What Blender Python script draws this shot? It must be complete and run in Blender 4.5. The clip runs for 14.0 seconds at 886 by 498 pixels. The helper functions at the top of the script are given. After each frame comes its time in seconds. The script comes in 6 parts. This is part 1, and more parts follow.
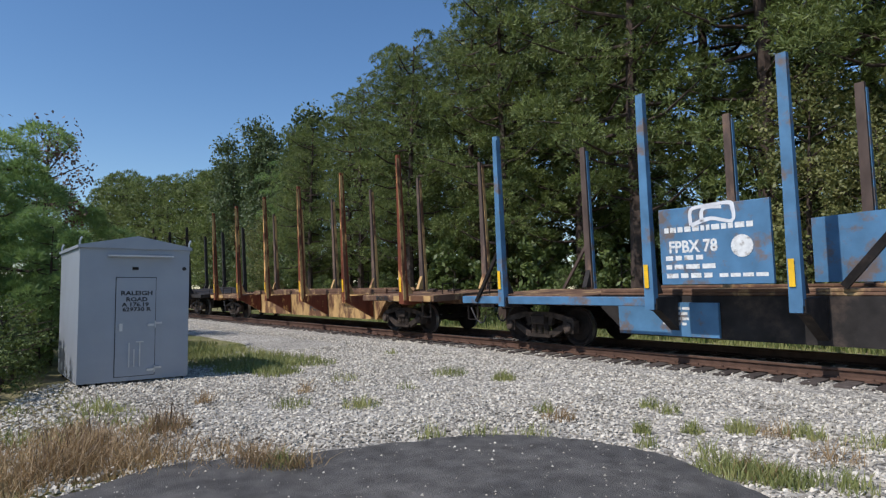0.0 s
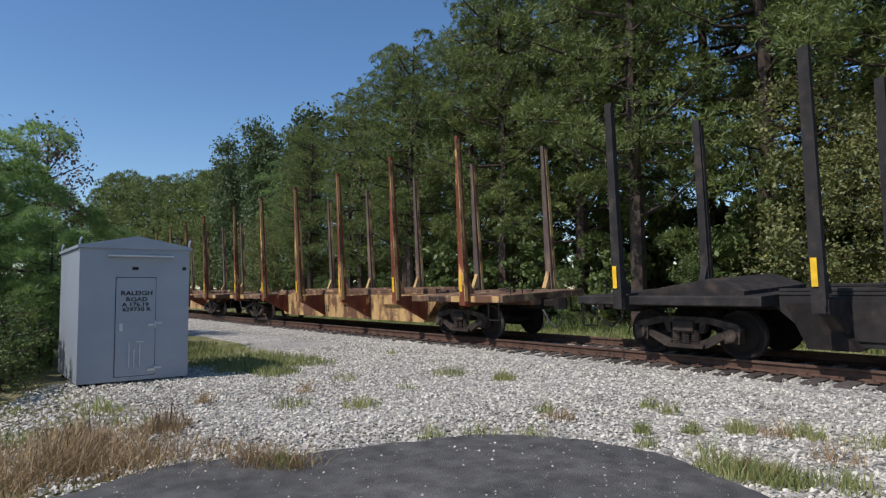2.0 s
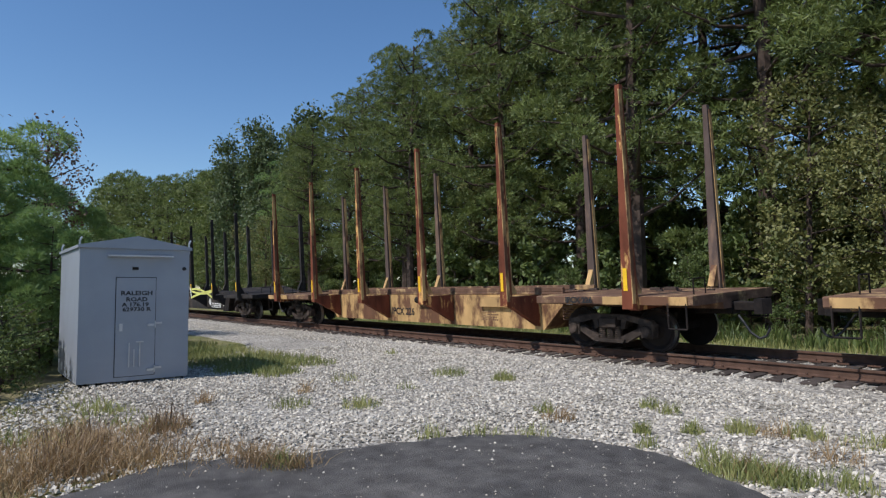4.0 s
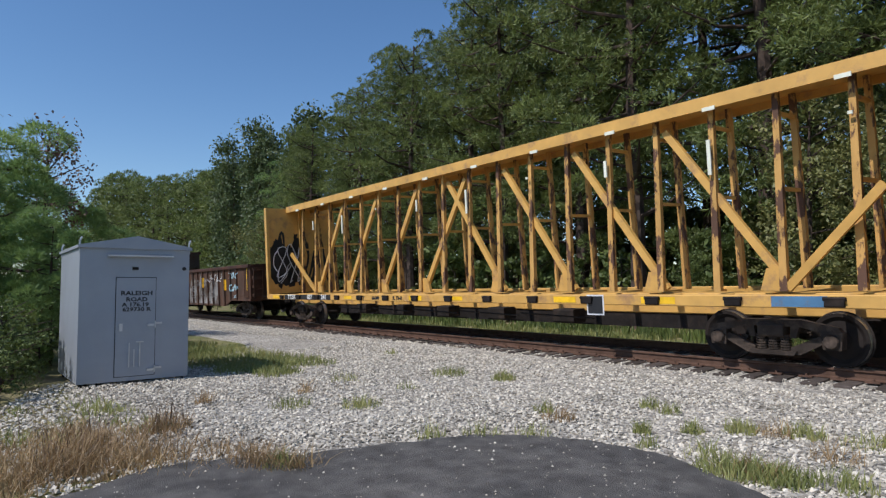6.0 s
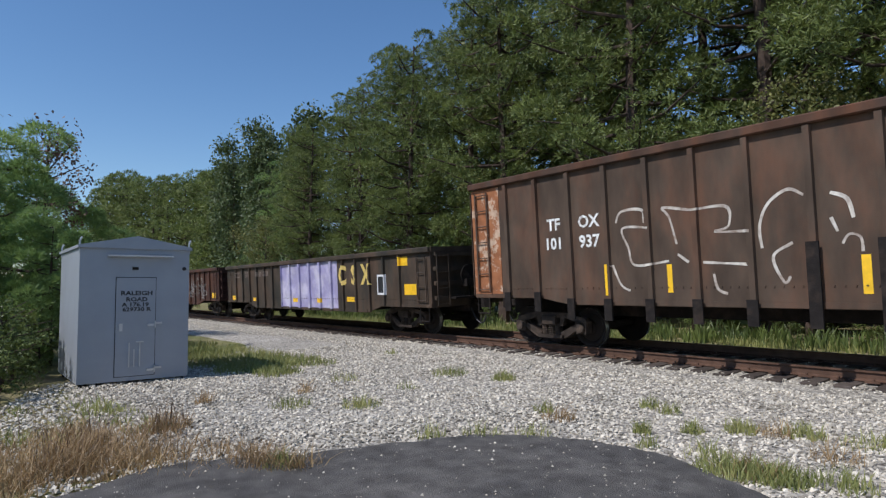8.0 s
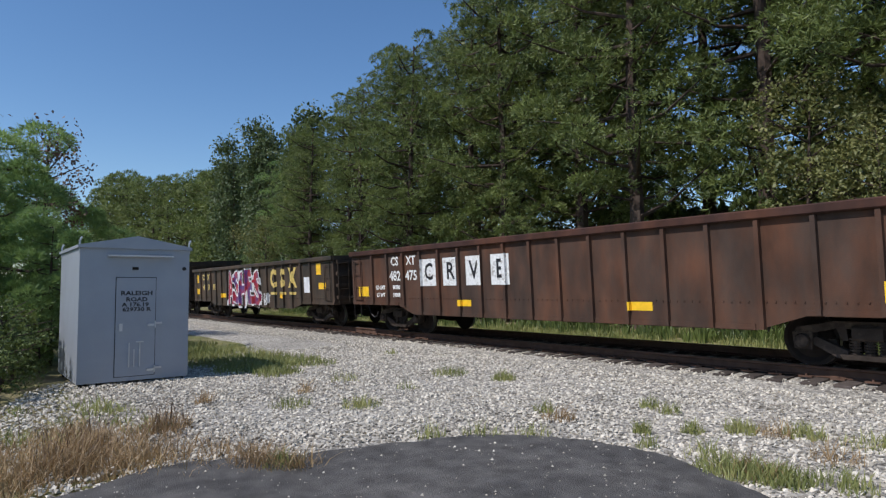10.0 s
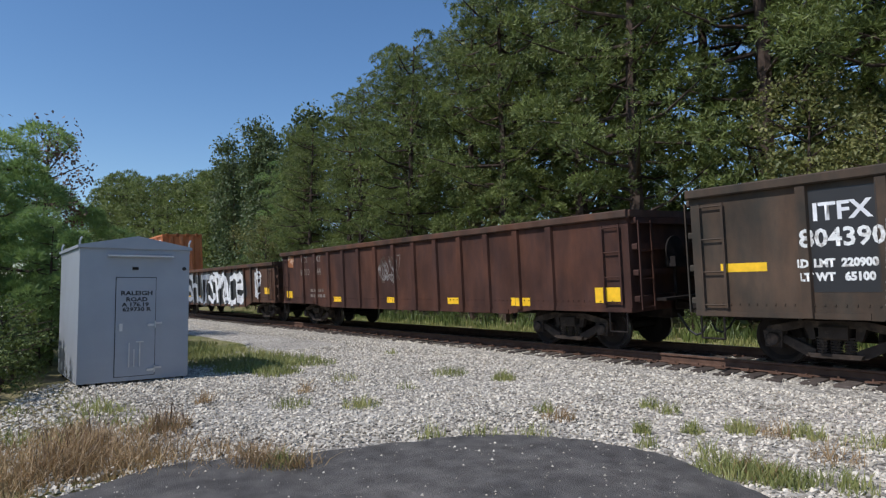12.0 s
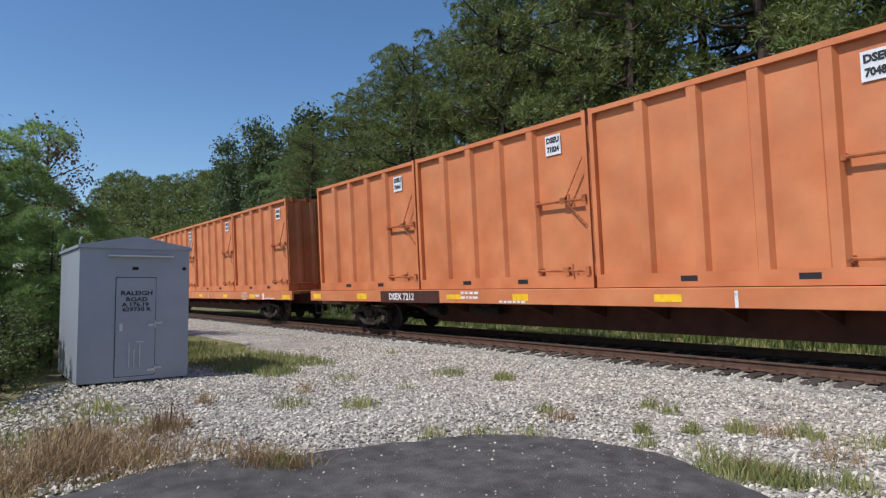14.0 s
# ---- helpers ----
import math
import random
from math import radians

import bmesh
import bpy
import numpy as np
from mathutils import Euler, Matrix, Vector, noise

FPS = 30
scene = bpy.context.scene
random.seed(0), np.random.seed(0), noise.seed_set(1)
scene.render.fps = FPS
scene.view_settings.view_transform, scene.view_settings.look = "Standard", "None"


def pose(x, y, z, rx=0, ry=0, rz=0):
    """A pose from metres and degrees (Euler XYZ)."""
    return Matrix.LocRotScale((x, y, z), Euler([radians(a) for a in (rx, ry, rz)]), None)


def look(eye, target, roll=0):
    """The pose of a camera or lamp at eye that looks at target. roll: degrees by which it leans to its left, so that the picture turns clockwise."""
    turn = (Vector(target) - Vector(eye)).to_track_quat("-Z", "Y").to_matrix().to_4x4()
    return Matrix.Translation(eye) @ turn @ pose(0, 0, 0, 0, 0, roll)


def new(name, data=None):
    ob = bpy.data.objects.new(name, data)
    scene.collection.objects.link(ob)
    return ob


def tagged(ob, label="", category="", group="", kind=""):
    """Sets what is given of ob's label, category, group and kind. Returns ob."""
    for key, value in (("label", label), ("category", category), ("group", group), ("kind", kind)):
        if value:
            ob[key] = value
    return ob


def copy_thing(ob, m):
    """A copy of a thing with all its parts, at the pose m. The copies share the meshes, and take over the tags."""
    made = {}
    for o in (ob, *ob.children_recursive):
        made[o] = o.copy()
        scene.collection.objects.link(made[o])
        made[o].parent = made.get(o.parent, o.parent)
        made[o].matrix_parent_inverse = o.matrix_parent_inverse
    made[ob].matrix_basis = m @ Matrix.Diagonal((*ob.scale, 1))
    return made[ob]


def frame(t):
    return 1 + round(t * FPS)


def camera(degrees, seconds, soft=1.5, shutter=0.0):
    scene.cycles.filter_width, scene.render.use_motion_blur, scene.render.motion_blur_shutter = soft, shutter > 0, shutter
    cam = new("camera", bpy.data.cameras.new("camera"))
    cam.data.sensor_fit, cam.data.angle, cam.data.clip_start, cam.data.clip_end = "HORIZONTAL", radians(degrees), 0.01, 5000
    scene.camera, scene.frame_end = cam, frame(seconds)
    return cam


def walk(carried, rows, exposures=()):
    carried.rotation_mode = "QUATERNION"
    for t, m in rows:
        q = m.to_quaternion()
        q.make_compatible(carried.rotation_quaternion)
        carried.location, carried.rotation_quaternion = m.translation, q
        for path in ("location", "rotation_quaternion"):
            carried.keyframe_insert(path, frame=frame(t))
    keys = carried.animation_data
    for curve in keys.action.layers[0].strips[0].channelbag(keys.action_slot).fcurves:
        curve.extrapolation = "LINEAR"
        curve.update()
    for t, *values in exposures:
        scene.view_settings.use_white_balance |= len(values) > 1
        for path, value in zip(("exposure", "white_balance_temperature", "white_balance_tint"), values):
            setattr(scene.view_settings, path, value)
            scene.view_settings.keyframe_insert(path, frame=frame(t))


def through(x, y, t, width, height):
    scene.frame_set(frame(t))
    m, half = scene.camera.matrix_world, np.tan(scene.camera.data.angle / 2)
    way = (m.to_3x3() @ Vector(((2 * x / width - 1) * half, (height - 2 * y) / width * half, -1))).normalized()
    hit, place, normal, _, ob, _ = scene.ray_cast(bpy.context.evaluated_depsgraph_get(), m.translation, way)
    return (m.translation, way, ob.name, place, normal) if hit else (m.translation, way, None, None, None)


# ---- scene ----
cam = camera(70.44, 14.0, 1.3)
EYE = (0.0, 0.0, 1.60)
walk(cam, [(t, look(EYE, (EYE[0] - 7.432, EYE[1] + 6.658, EYE[2] + 0.650), -0.48)) for t in (0.0, 14.0)],
     exposures=[(0.0, 0.2, 6150, 12.5), (14.0, 0.2, 6150, 12.5)])

# ---------------------------------------------------------------- light
SUN_TO = Vector((-0.15, -1.0, 1.2)).normalized()
world = bpy.data.worlds.new("sky")
scene.world = world
world.use_nodes = True
wn = world.node_tree.nodes
sky = wn.new("ShaderNodeTexSky")
sky.sky_type = "NISHITA"
sky.sun_disc = False
sky.sun_elevation = math.asin(SUN_TO.z)
sky.sun_rotation = math.atan2(SUN_TO.x, SUN_TO.y)
sky.air_density, sky.dust_density, sky.ozone_density = 1.0, 0.2, 2.0
wn["Background"].inputs["Strength"].default_value = 0.108
deep = wn.new("ShaderNodeHueSaturation")
deep.inputs["Saturation"].default_value = 1.16
world.node_tree.links.new(sky.outputs[0], deep.inputs["Color"])
world.node_tree.links.new(deep.outputs[0], wn["Background"].inputs["Color"])
sun = new("sun", bpy.data.lights.new("sun", "SUN"))
sun.data.energy, sun.data.angle, sun.data.color = 3.5, radians(0.53), (1.0, 0.95, 0.87)
sun.matrix_world = look(SUN_TO * 60, (0, 0, 0))


# ---------------------------------------------------------------- materials
def surface(name, col, rough=0.7, metal=0.0, var=0.25, scale=3.0, second=None, cover=0.5, sscale=1.2, bump=0.15,
            bscale=40.0, rand=0.0, island=0.0, sharp=0.12, streak=1.0):
    """Two scales of noise over a base colour, patches of a second colour, fine relief."""
    m = bpy.data.materials.new(name)
    m.use_nodes = True
    nt = m.node_tree
    n, ln = nt.nodes, nt.links.new
    b = n["Principled BSDF"]
    b.inputs["Roughness"].default_value, b.inputs["Metallic"].default_value = rough, metal
    b.inputs["Specular IOR Level"].default_value = 0.5 if rough < 0.69 else 0.2
    tc = n.new("ShaderNodeTexCoord")
    mp = n.new("ShaderNodeMapping")
    mp.inputs["Scale"].default_value = (1, 1, streak)
    ln(tc.outputs["Object"], mp.inputs[0])
    n1 = n.new("ShaderNodeTexNoise")
    n1.inputs["Scale"].default_value, n1.inputs["Detail"].default_value = scale, 8
    ln(mp.outputs[0], n1.inputs["Vector"])
    r1 = n.new("ShaderNodeMapRange")
    r1.inputs["From Min"].default_value, r1.inputs["From Max"].default_value = 0.3, 0.7
    r1.inputs["To Min"].default_value, r1.inputs["To Max"].default_value = 1 - var, 1 + var
    ln(n1.outputs["Fac"], r1.inputs["Value"])
    hsv = n.new("ShaderNodeHueSaturation")
    hsv.inputs["Color"].default_value = (*col, 1)
    if second is not None:
        n2 = n.new("ShaderNodeTexNoise")
        n2.inputs["Scale"].default_value, n2.inputs["Detail"].default_value = sscale, 10
        n2.inputs["Roughness"].default_value = 0.65
        ln(mp.outputs[0], n2.inputs["Vector"])
        r2 = n.new("ShaderNodeMapRange")
        mid = 0.72 - 0.44 * cover
        r2.inputs["From Min"].default_value, r2.inputs["From Max"].default_value = mid - sharp / 2, mid + sharp / 2
        ln(n2.outputs["Fac"], r2.inputs["Value"])
        mx = n.new("ShaderNodeMix")
        mx.data_type = "RGBA"
        mx.inputs[6].default_value, mx.inputs[7].default_value = (*col, 1), (*second, 1)
        ln(r2.outputs[0], mx.inputs[0])
        ln(mx.outputs[2], hsv.inputs["Color"])
    val = r1.outputs[0]
    for amount, src in ((rand, "o"), (island, "g")):
        if amount:
            s = n.new("ShaderNodeObjectInfo") if src == "o" else n.new("ShaderNodeNewGeometry")
            out = s.outputs["Random"] if src == "o" else s.outputs["Random Per Island"]
            rr = n.new("ShaderNodeMapRange")
            rr.inputs["To Min"].default_value, rr.inputs["To Max"].default_value = 1 - amount, 1 + amount
            ln(out, rr.inputs["Value"])
            mu = n.new("ShaderNodeMath")
            mu.operation = "MULTIPLY"
            ln(val, mu.inputs[0]), ln(rr.outputs[0], mu.inputs[1])
            val = mu.outputs[0]
    ln(val, hsv.inputs["Value"])
    ln(hsv.outputs[0], b.inputs["Base Color"])
    if bump:
        n3 = n.new("ShaderNodeTexNoise")
        n3.inputs["Scale"].default_value, n3.inputs["Detail"].default_value = bscale, 6
        ln(tc.outputs["Object"], n3.inputs["Vector"])
        bp = n.new("ShaderNodeBump")
        bp.inputs["Strength"].default_value, bp.inputs["Distance"].default_value = bump, 0.02
        ln(n3.outputs["Fac"], bp.inputs["Height"])
        ln(bp.outputs[0], b.inputs["Normal"])
    return m


def foliage(name, col, tip, island=0.45, through=0.3):
    """Leaves and needles: every one a shade of its own, a little light passes through."""
    m = bpy.data.materials.new(name)
    m.use_nodes = True
    nt = m.node_tree
    n, ln = nt.nodes, nt.links.new
    b = n["Principled BSDF"]
    b.inputs["Roughness"].default_value = 0.55
    g = n.new("ShaderNodeNewGeometry")
    tc = n.new("ShaderNodeTexCoord")
    no = n.new("ShaderNodeTexNoise")
    no.inputs["Scale"].default_value, no.inputs["Detail"].default_value = 0.9, 4
    ln(tc.outputs["Object"], no.inputs["Vector"])
    ad = n.new("ShaderNodeMath")
    ad.operation = "MULTIPLY_ADD"
    ad.inputs[1].default_value = island
    ln(g.outputs["Random Per Island"], ad.inputs[0])
    sb = n.new("ShaderNodeMapRange")
    sb.inputs["From Min"].default_value, sb.inputs["From Max"].default_value = 0.35, 0.7
    sb.inputs["To Max"].default_value = 0.6
    ln(no.outputs["Fac"], sb.inputs["Value"])
    ln(sb.outputs[0], ad.inputs[2])
    mx = n.new("ShaderNodeMix")
    mx.data_type = "RGBA"
    mx.inputs[6].default_value, mx.inputs[7].default_value = (*col, 1), (*tip, 1)
    ln(ad.outputs[0], mx.inputs[0])
    ln(mx.outputs[2], b.inputs["Base Color"])
    t = n.new("ShaderNodeBsdfTranslucent")
    ln(mx.outputs[2], t.inputs["Color"])
    ms = n.new("ShaderNodeMixShader")
    ms.inputs[0].default_value = through
    ln(b.outputs[0], ms.inputs[1]), ln(t.outputs[0], ms.inputs[2])
    ln(ms.outputs[0], n["Material Output"].inputs["Surface"])
    return m


def stony(name, cols, size, island=0.0, bump=0.9):
    """Loose crushed stone: cells of many greys with dark gaps between them."""
    m = bpy.data.materials.new(name)
    m.use_nodes = True
    nt = m.node_tree
    n, ln = nt.nodes, nt.links.new
    b = n["Principled BSDF"]
    b.inputs["Roughness"].default_value = 0.9
    tc = n.new("ShaderNodeTexCoord")
    vo = n.new("ShaderNodeTexVoronoi")
    vo.inputs["Scale"].default_value = 1 / size
    ln(tc.outputs["Object"], vo.inputs["Vector"])
    bw = n.new("ShaderNodeSeparateColor")
    ln(vo.outputs["Color"], bw.inputs[0])
    ramp = n.new("ShaderNodeValToRGB")
    e = ramp.color_ramp.elements
    e[0].color, e[1].color = (*cols[0], 1), (*cols[2], 1)
    mid = e.new(0.5)
    mid.color = (*cols[1], 1)
    ln(bw.outputs[0], ramp.inputs[0])
    no = n.new("ShaderNodeTexNoise")
    no.inputs["Scale"].default_value, no.inputs["Detail"].default_value = 0.7, 6
    ln(tc.outputs["Object"], no.inputs["Vector"])
    r = n.new("ShaderNodeMapRange")
    r.inputs["From Min"].default_value, r.inputs["From Max"].default_value = 0.3, 0.7
    r.inputs["To Min"].default_value, r.inputs["To Max"].default_value = 0.8, 1.15
    ln(no.outputs["Fac"], r.inputs["Value"])
    hsv = n.new("ShaderNodeHueSaturation")
    ln(ramp.outputs[0], hsv.inputs["Color"])
    ln(r.outputs[0], hsv.inputs["Value"])
    ln(hsv.outputs[0], b.inputs["Base Color"])
    bp = n.new("ShaderNodeBump")
    bp.inputs["Strength"].default_value, bp.inputs["Distance"].default_value, bp.invert = bump, size * 0.6, True
    ln(vo.outputs["Distance"], bp.inputs["Height"])
    ln(bp.outputs[0], b.inputs["Normal"])
    return m


RUST = (0.10, 0.045, 0.026)
M = {
    "asphalt": surface("asphalt", (0.095, 0.089, 0.084), 0.95, var=0.3, scale=5, second=(0.15, 0.138, 0.126), cover=0.42, sscale=1.1, bump=0.9, bscale=120, sharp=0.3),
    "gravel": stony("gravel", ((0.13, 0.115, 0.10), (0.35, 0.32, 0.27), (0.57, 0.52, 0.44)), 0.035),
    "stone": surface("crushed_stone", (0.505, 0.457, 0.38), 0.9, var=0.15, scale=9, bump=0.4, bscale=60, island=0.5),
    "soil": surface("soil_and_grass", (0.17, 0.17, 0.06), 0.95, var=0.3, scale=1.5, second=(0.28, 0.22, 0.14), cover=0.4, sscale=0.5, bump=0.7, bscale=30, sharp=0.3),
    "rail": surface("rail_side", (0.105, 0.06, 0.042), 0.85, 0.0, var=0.25, scale=6, bump=0.3),
    "railhead": surface("rail_head", (0.30, 0.28, 0.27), 0.38, 0.9, var=0.12, scale=3, bump=0.05),
    "tie": surface("tie_timber", (0.075, 0.06, 0.052), 0.9, var=0.3, scale=8, bump=0.5, bscale=50, rand=0.35),
    "silver": surface("grey_paint", (0.33, 0.355, 0.40), 0.42, 0.15, var=0.05, scale=1.5, bump=0.03, bscale=20, second=(0.29, 0.315, 0.36), cover=0.35, sscale=0.9, sharp=0.4),
    "silver_trim": surface("galvanised", (0.55, 0.56, 0.58), 0.4, 0.7, var=0.08, bump=0.05),
    "dark": surface("dark_underframe", (0.016, 0.013, 0.012), 0.85, var=0.35, scale=5, second=(0.03, 0.022, 0.018), cover=0.35, sscale=3, bump=0.3),
    "truck": surface("truck_steel", (0.042, 0.032, 0.026), 0.85, var=0.35, scale=6, second=(0.085, 0.062, 0.048), cover=0.35, sscale=4, bump=0.3),
    "wheel": surface("wheel_steel", (0.022, 0.017, 0.015), 0.8, 0.0, var=0.25, scale=6, bump=0.1),
    "tread": surface("wheel_tread", (0.42, 0.40, 0.38), 0.3, 0.9, var=0.1, bump=0.0),
    "black": surface("black_letters", (0.015, 0.015, 0.017), 0.6, var=0.1, bump=0.0),
    "white": surface("white_letters", (0.72, 0.72, 0.70), 0.6, var=0.15, scale=14, second=(0.34, 0.31, 0.28), cover=0.28, sscale=9, bump=0.0),
    "yellow": surface("reflector_yellow", (0.85, 0.50, 0.015), 0.5, var=0.15, scale=7, bump=0.0),
    "gond_brown": surface("gondola_brown", (0.064, 0.042, 0.032), 0.8, var=0.3, scale=2.5, second=RUST, cover=0.45, sscale=1.3, bump=0.12, sharp=0.25, streak=0.4),
    "gond_black": surface("gondola_black", (0.040, 0.035, 0.028), 0.7, var=0.25, scale=2.5, second=(0.095, 0.06, 0.04), cover=0.4, sscale=1.3, bump=0.12, sharp=0.3, streak=0.4),
    "gond_red": surface("gondola_red", (0.05, 0.025, 0.02), 0.75, var=0.3, scale=2.5, second=(0.1, 0.04, 0.022), cover=0.3, sscale=1.0, bump=0.12, sharp=0.3, streak=0.4),
    "gond_umber": surface("gondola_umber", (0.080, 0.056, 0.041), 0.8, var=0.3, scale=2.5, second=(0.115, 0.058, 0.036), cover=0.3, sscale=1.3, bump=0.1, sharp=0.25, streak=0.4),
    "rusty_end": surface("peeling_rust", (0.30, 0.12, 0.055), 0.85, var=0.25, scale=4, second=(0.50, 0.36, 0.26), cover=0.38, sscale=3, bump=0.3, sharp=0.06),
    "log_rust": surface("stake_rust", (0.165, 0.05, 0.026), 0.8, var=0.35, scale=4, second=(0.60, 0.34, 0.12), cover=0.3, sscale=2.6, bump=0.2, sharp=0.05, streak=0.35),
    "log_yellow": surface("worn_yellow", (0.52, 0.33, 0.14), 0.75, var=0.2, scale=3, second=(0.14, 0.07, 0.04), cover=0.46, sscale=1.6, bump=0.15, sharp=0.1, streak=0.5),
    "log_greybrown": surface("stake_greybrown", (0.105, 0.075, 0.062), 0.85, var=0.3, scale=4, second=(0.20, 0.13, 0.09), cover=0.3, sscale=2.4, bump=0.2, streak=0.35),
    "log_deck": surface("deck_rust", (0.15, 0.085, 0.055), 0.85, var=0.3, scale=4, second=(0.40, 0.27, 0.13), cover=0.3, sscale=2.0, bump=0.2),
    "log_black": surface("stake_black", (0.031, 0.027, 0.025), 0.75, var=0.3, scale=4, second=(0.058, 0.043, 0.035), cover=0.3, sscale=2, bump=0.12),
    "blue": surface("blue_paint", (0.075, 0.185, 0.32), 0.65, var=0.2, scale=3, second=(0.15, 0.12, 0.11), cover=0.33, sscale=2.2, bump=0.1, sharp=0.1),
    "beam_yellow": surface("beam_yellow", (0.60, 0.34, 0.085), 0.6, var=0.12, scale=2.5, second=(0.36, 0.20, 0.09), cover=0.24, sscale=2.2, bump=0.08, sharp=0.15),
    "beam_worn": surface("post_worn", (0.52, 0.30, 0.095), 0.7, var=0.2, scale=3, second=(0.11, 0.06, 0.04), cover=0.44, sscale=5, bump=0.12, sharp=0.05, streak=0.4),
    "orange": surface("container_orange", (0.55, 0.16, 0.052), 0.6, var=0.12, scale=1.5, second=(0.59, 0.225, 0.09), cover=0.42, sscale=0.8, bump=0.05, sharp=0.4),
    "orange_rust": surface("orange_rusted", (0.42, 0.135, 0.05), 0.7, var=0.2, scale=4, second=(0.22, 0.07, 0.035), cover=0.4, sscale=3, bump=0.15),
    "maroon": surface("maroon_sill", (0.075, 0.030, 0.022), 0.75, var=0.25, scale=3, bump=0.1),
    "strap": surface("yellow_webbing", (0.62, 0.61, 0.17), 0.7, var=0.15, scale=9, bump=0.1),
    "strap_white": surface("pale_webbing", (0.72, 0.72, 0.60), 0.7, var=0.1, bump=0.1),
    "bark": surface("pine_bark", (0.072, 0.052, 0.042), 0.95, var=0.35, scale=5, bump=0.6, bscale=12),
    "needle": foliage("pine_needles", (0.030, 0.053, 0.015), (0.265, 0.315, 0.085), island=0.5, through=0.3),
    "needle_light": foliage("young_pine_needles", (0.11, 0.19, 0.06), (0.34, 0.46, 0.15), through=0.45),
    "leaf": foliage("leaves", (0.035, 0.062, 0.015), (0.20, 0.25, 0.065), through=0.3),
    "leaf_yellow": foliage("leaves_turning", (0.07, 0.095, 0.024), (0.30, 0.285, 0.095), through=0.3),
    "leaf_grey": foliage("pale_leaves", (0.05, 0.075, 0.028), (0.16, 0.205, 0.075), island=0.3, through=0.3),
    "leaf_brown": foliage("dry_leaves", (0.09, 0.055, 0.035), (0.17, 0.10, 0.06), through=0.1),
    "grass": foliage("grass_blades", (0.13, 0.17, 0.045), (0.46, 0.44, 0.17)),
    "straw": foliage("dry_grass", (0.22, 0.14, 0.07), (0.54, 0.38, 0.19), through=0.25),
    "stalk": foliage("dead_stalks", (0.10, 0.06, 0.035), (0.26, 0.17, 0.10), through=0.1),
    "purple": surface("lilac_paint", (0.34, 0.31, 0.50), 0.5, var=0.15, scale=3, second=(0.5, 0.47, 0.6), cover=0.4, bump=0.0),
    "chrome_paint": surface("silver_spray", (0.30, 0.32, 0.36), 0.45, var=0.2, scale=3, second=(0.16, 0.18, 0.22), cover=0.35, bump=0.0),
    "white_spray": surface("white_spray", (0.76, 0.76, 0.77), 0.5, var=0.12, scale=4, second=(0.50, 0.51, 0.54), cover=0.3, sscale=1.6, sharp=0.3, bump=0.0),
    "thin_spray": surface("thin_white_spray", (0.62, 0.58, 0.52), 0.6, var=0.2, scale=6, second=(0.20, 0.13, 0.095), cover=0.42, sscale=5, sharp=0.3, bump=0.0),
    "cyan_spray": surface("pale_blue_spray", (0.45, 0.66, 0.74), 0.5, var=0.15, scale=4, bump=0.0),
    "black_spray": surface("black_spray", (0.02, 0.02, 0.022), 0.5, var=0.1, bump=0.0),
    "red_spray": surface("crimson_spray", (0.30, 0.012, 0.03), 0.5, var=0.3, scale=3, second=(0.07, 0.03, 0.15), cover=0.45, sscale=2.2, bump=0.0, sharp=0.1),
    "pink_spray": surface("pink_spray", (0.75, 0.10, 0.13), 0.5, var=0.15, scale=3, second=(0.80, 0.33, 0.10), cover=0.4, sscale=2, bump=0.0),
    "green_spray": surface("green_spray", (0.02, 0.25, 0.12), 0.5, var=0.15, scale=3, second=(0.10, 0.42, 0.20), cover=0.4, sscale=2, bump=0.0),
    "letter_yellow": surface("faded_yellow_letters", (0.62, 0.46, 0.13), 0.65, var=0.15, scale=9, second=(0.25, 0.18, 0.08), cover=0.25, sscale=6, bump=0.0),
    "ghost": surface("faded_paint", (0.20, 0.17, 0.15), 0.7, var=0.2, scale=8, second=(0.11, 0.08, 0.065), cover=0.5, sscale=7, bump=0.0),
    "patch_grey": surface("grey_overspray", (0.24, 0.225, 0.215), 0.7, var=0.3, scale=3, second=(0.075, 0.05, 0.038), cover=0.5, sscale=1.7, bump=0.0),
}


# ---------------------------------------------------------------- mesh helpers
def mesh_of(name, bm, material):
    me = bpy.data.meshes.new(name)
    bm.normal_update()
    bm.to_mesh(me)
    bm.free()
    me.materials.append(M[material])
    return me


def part(name, bm, material, parent, label="", at=None):
    """One mesh under a thing or a part; bm may be a mesh that is shared."""
    me = bm if isinstance(bm, bpy.types.Mesh) else mesh_of(name, bm, material)
    ob = new(name, me)
    ob.parent = parent
    if at is not None:
        ob.matrix_basis = at
    return tagged(ob, label)


def thing(name, label, category, group="", at=None, kind=""):
    ob = new(name)
    ob.empty_display_size = 0.3
    if at is not None:
        ob.matrix_basis = at
    return tagged(ob, label, category, group, kind)


def solid(name, bm, material, label, category="", group="", kind="", at=None):
    me = bm if isinstance(bm, bpy.types.Mesh) else mesh_of(name, bm, material)
    ob = new(name, me)
    if at is not None:
        ob.matrix_basis = at
    return tagged(ob, label, category, group, kind)


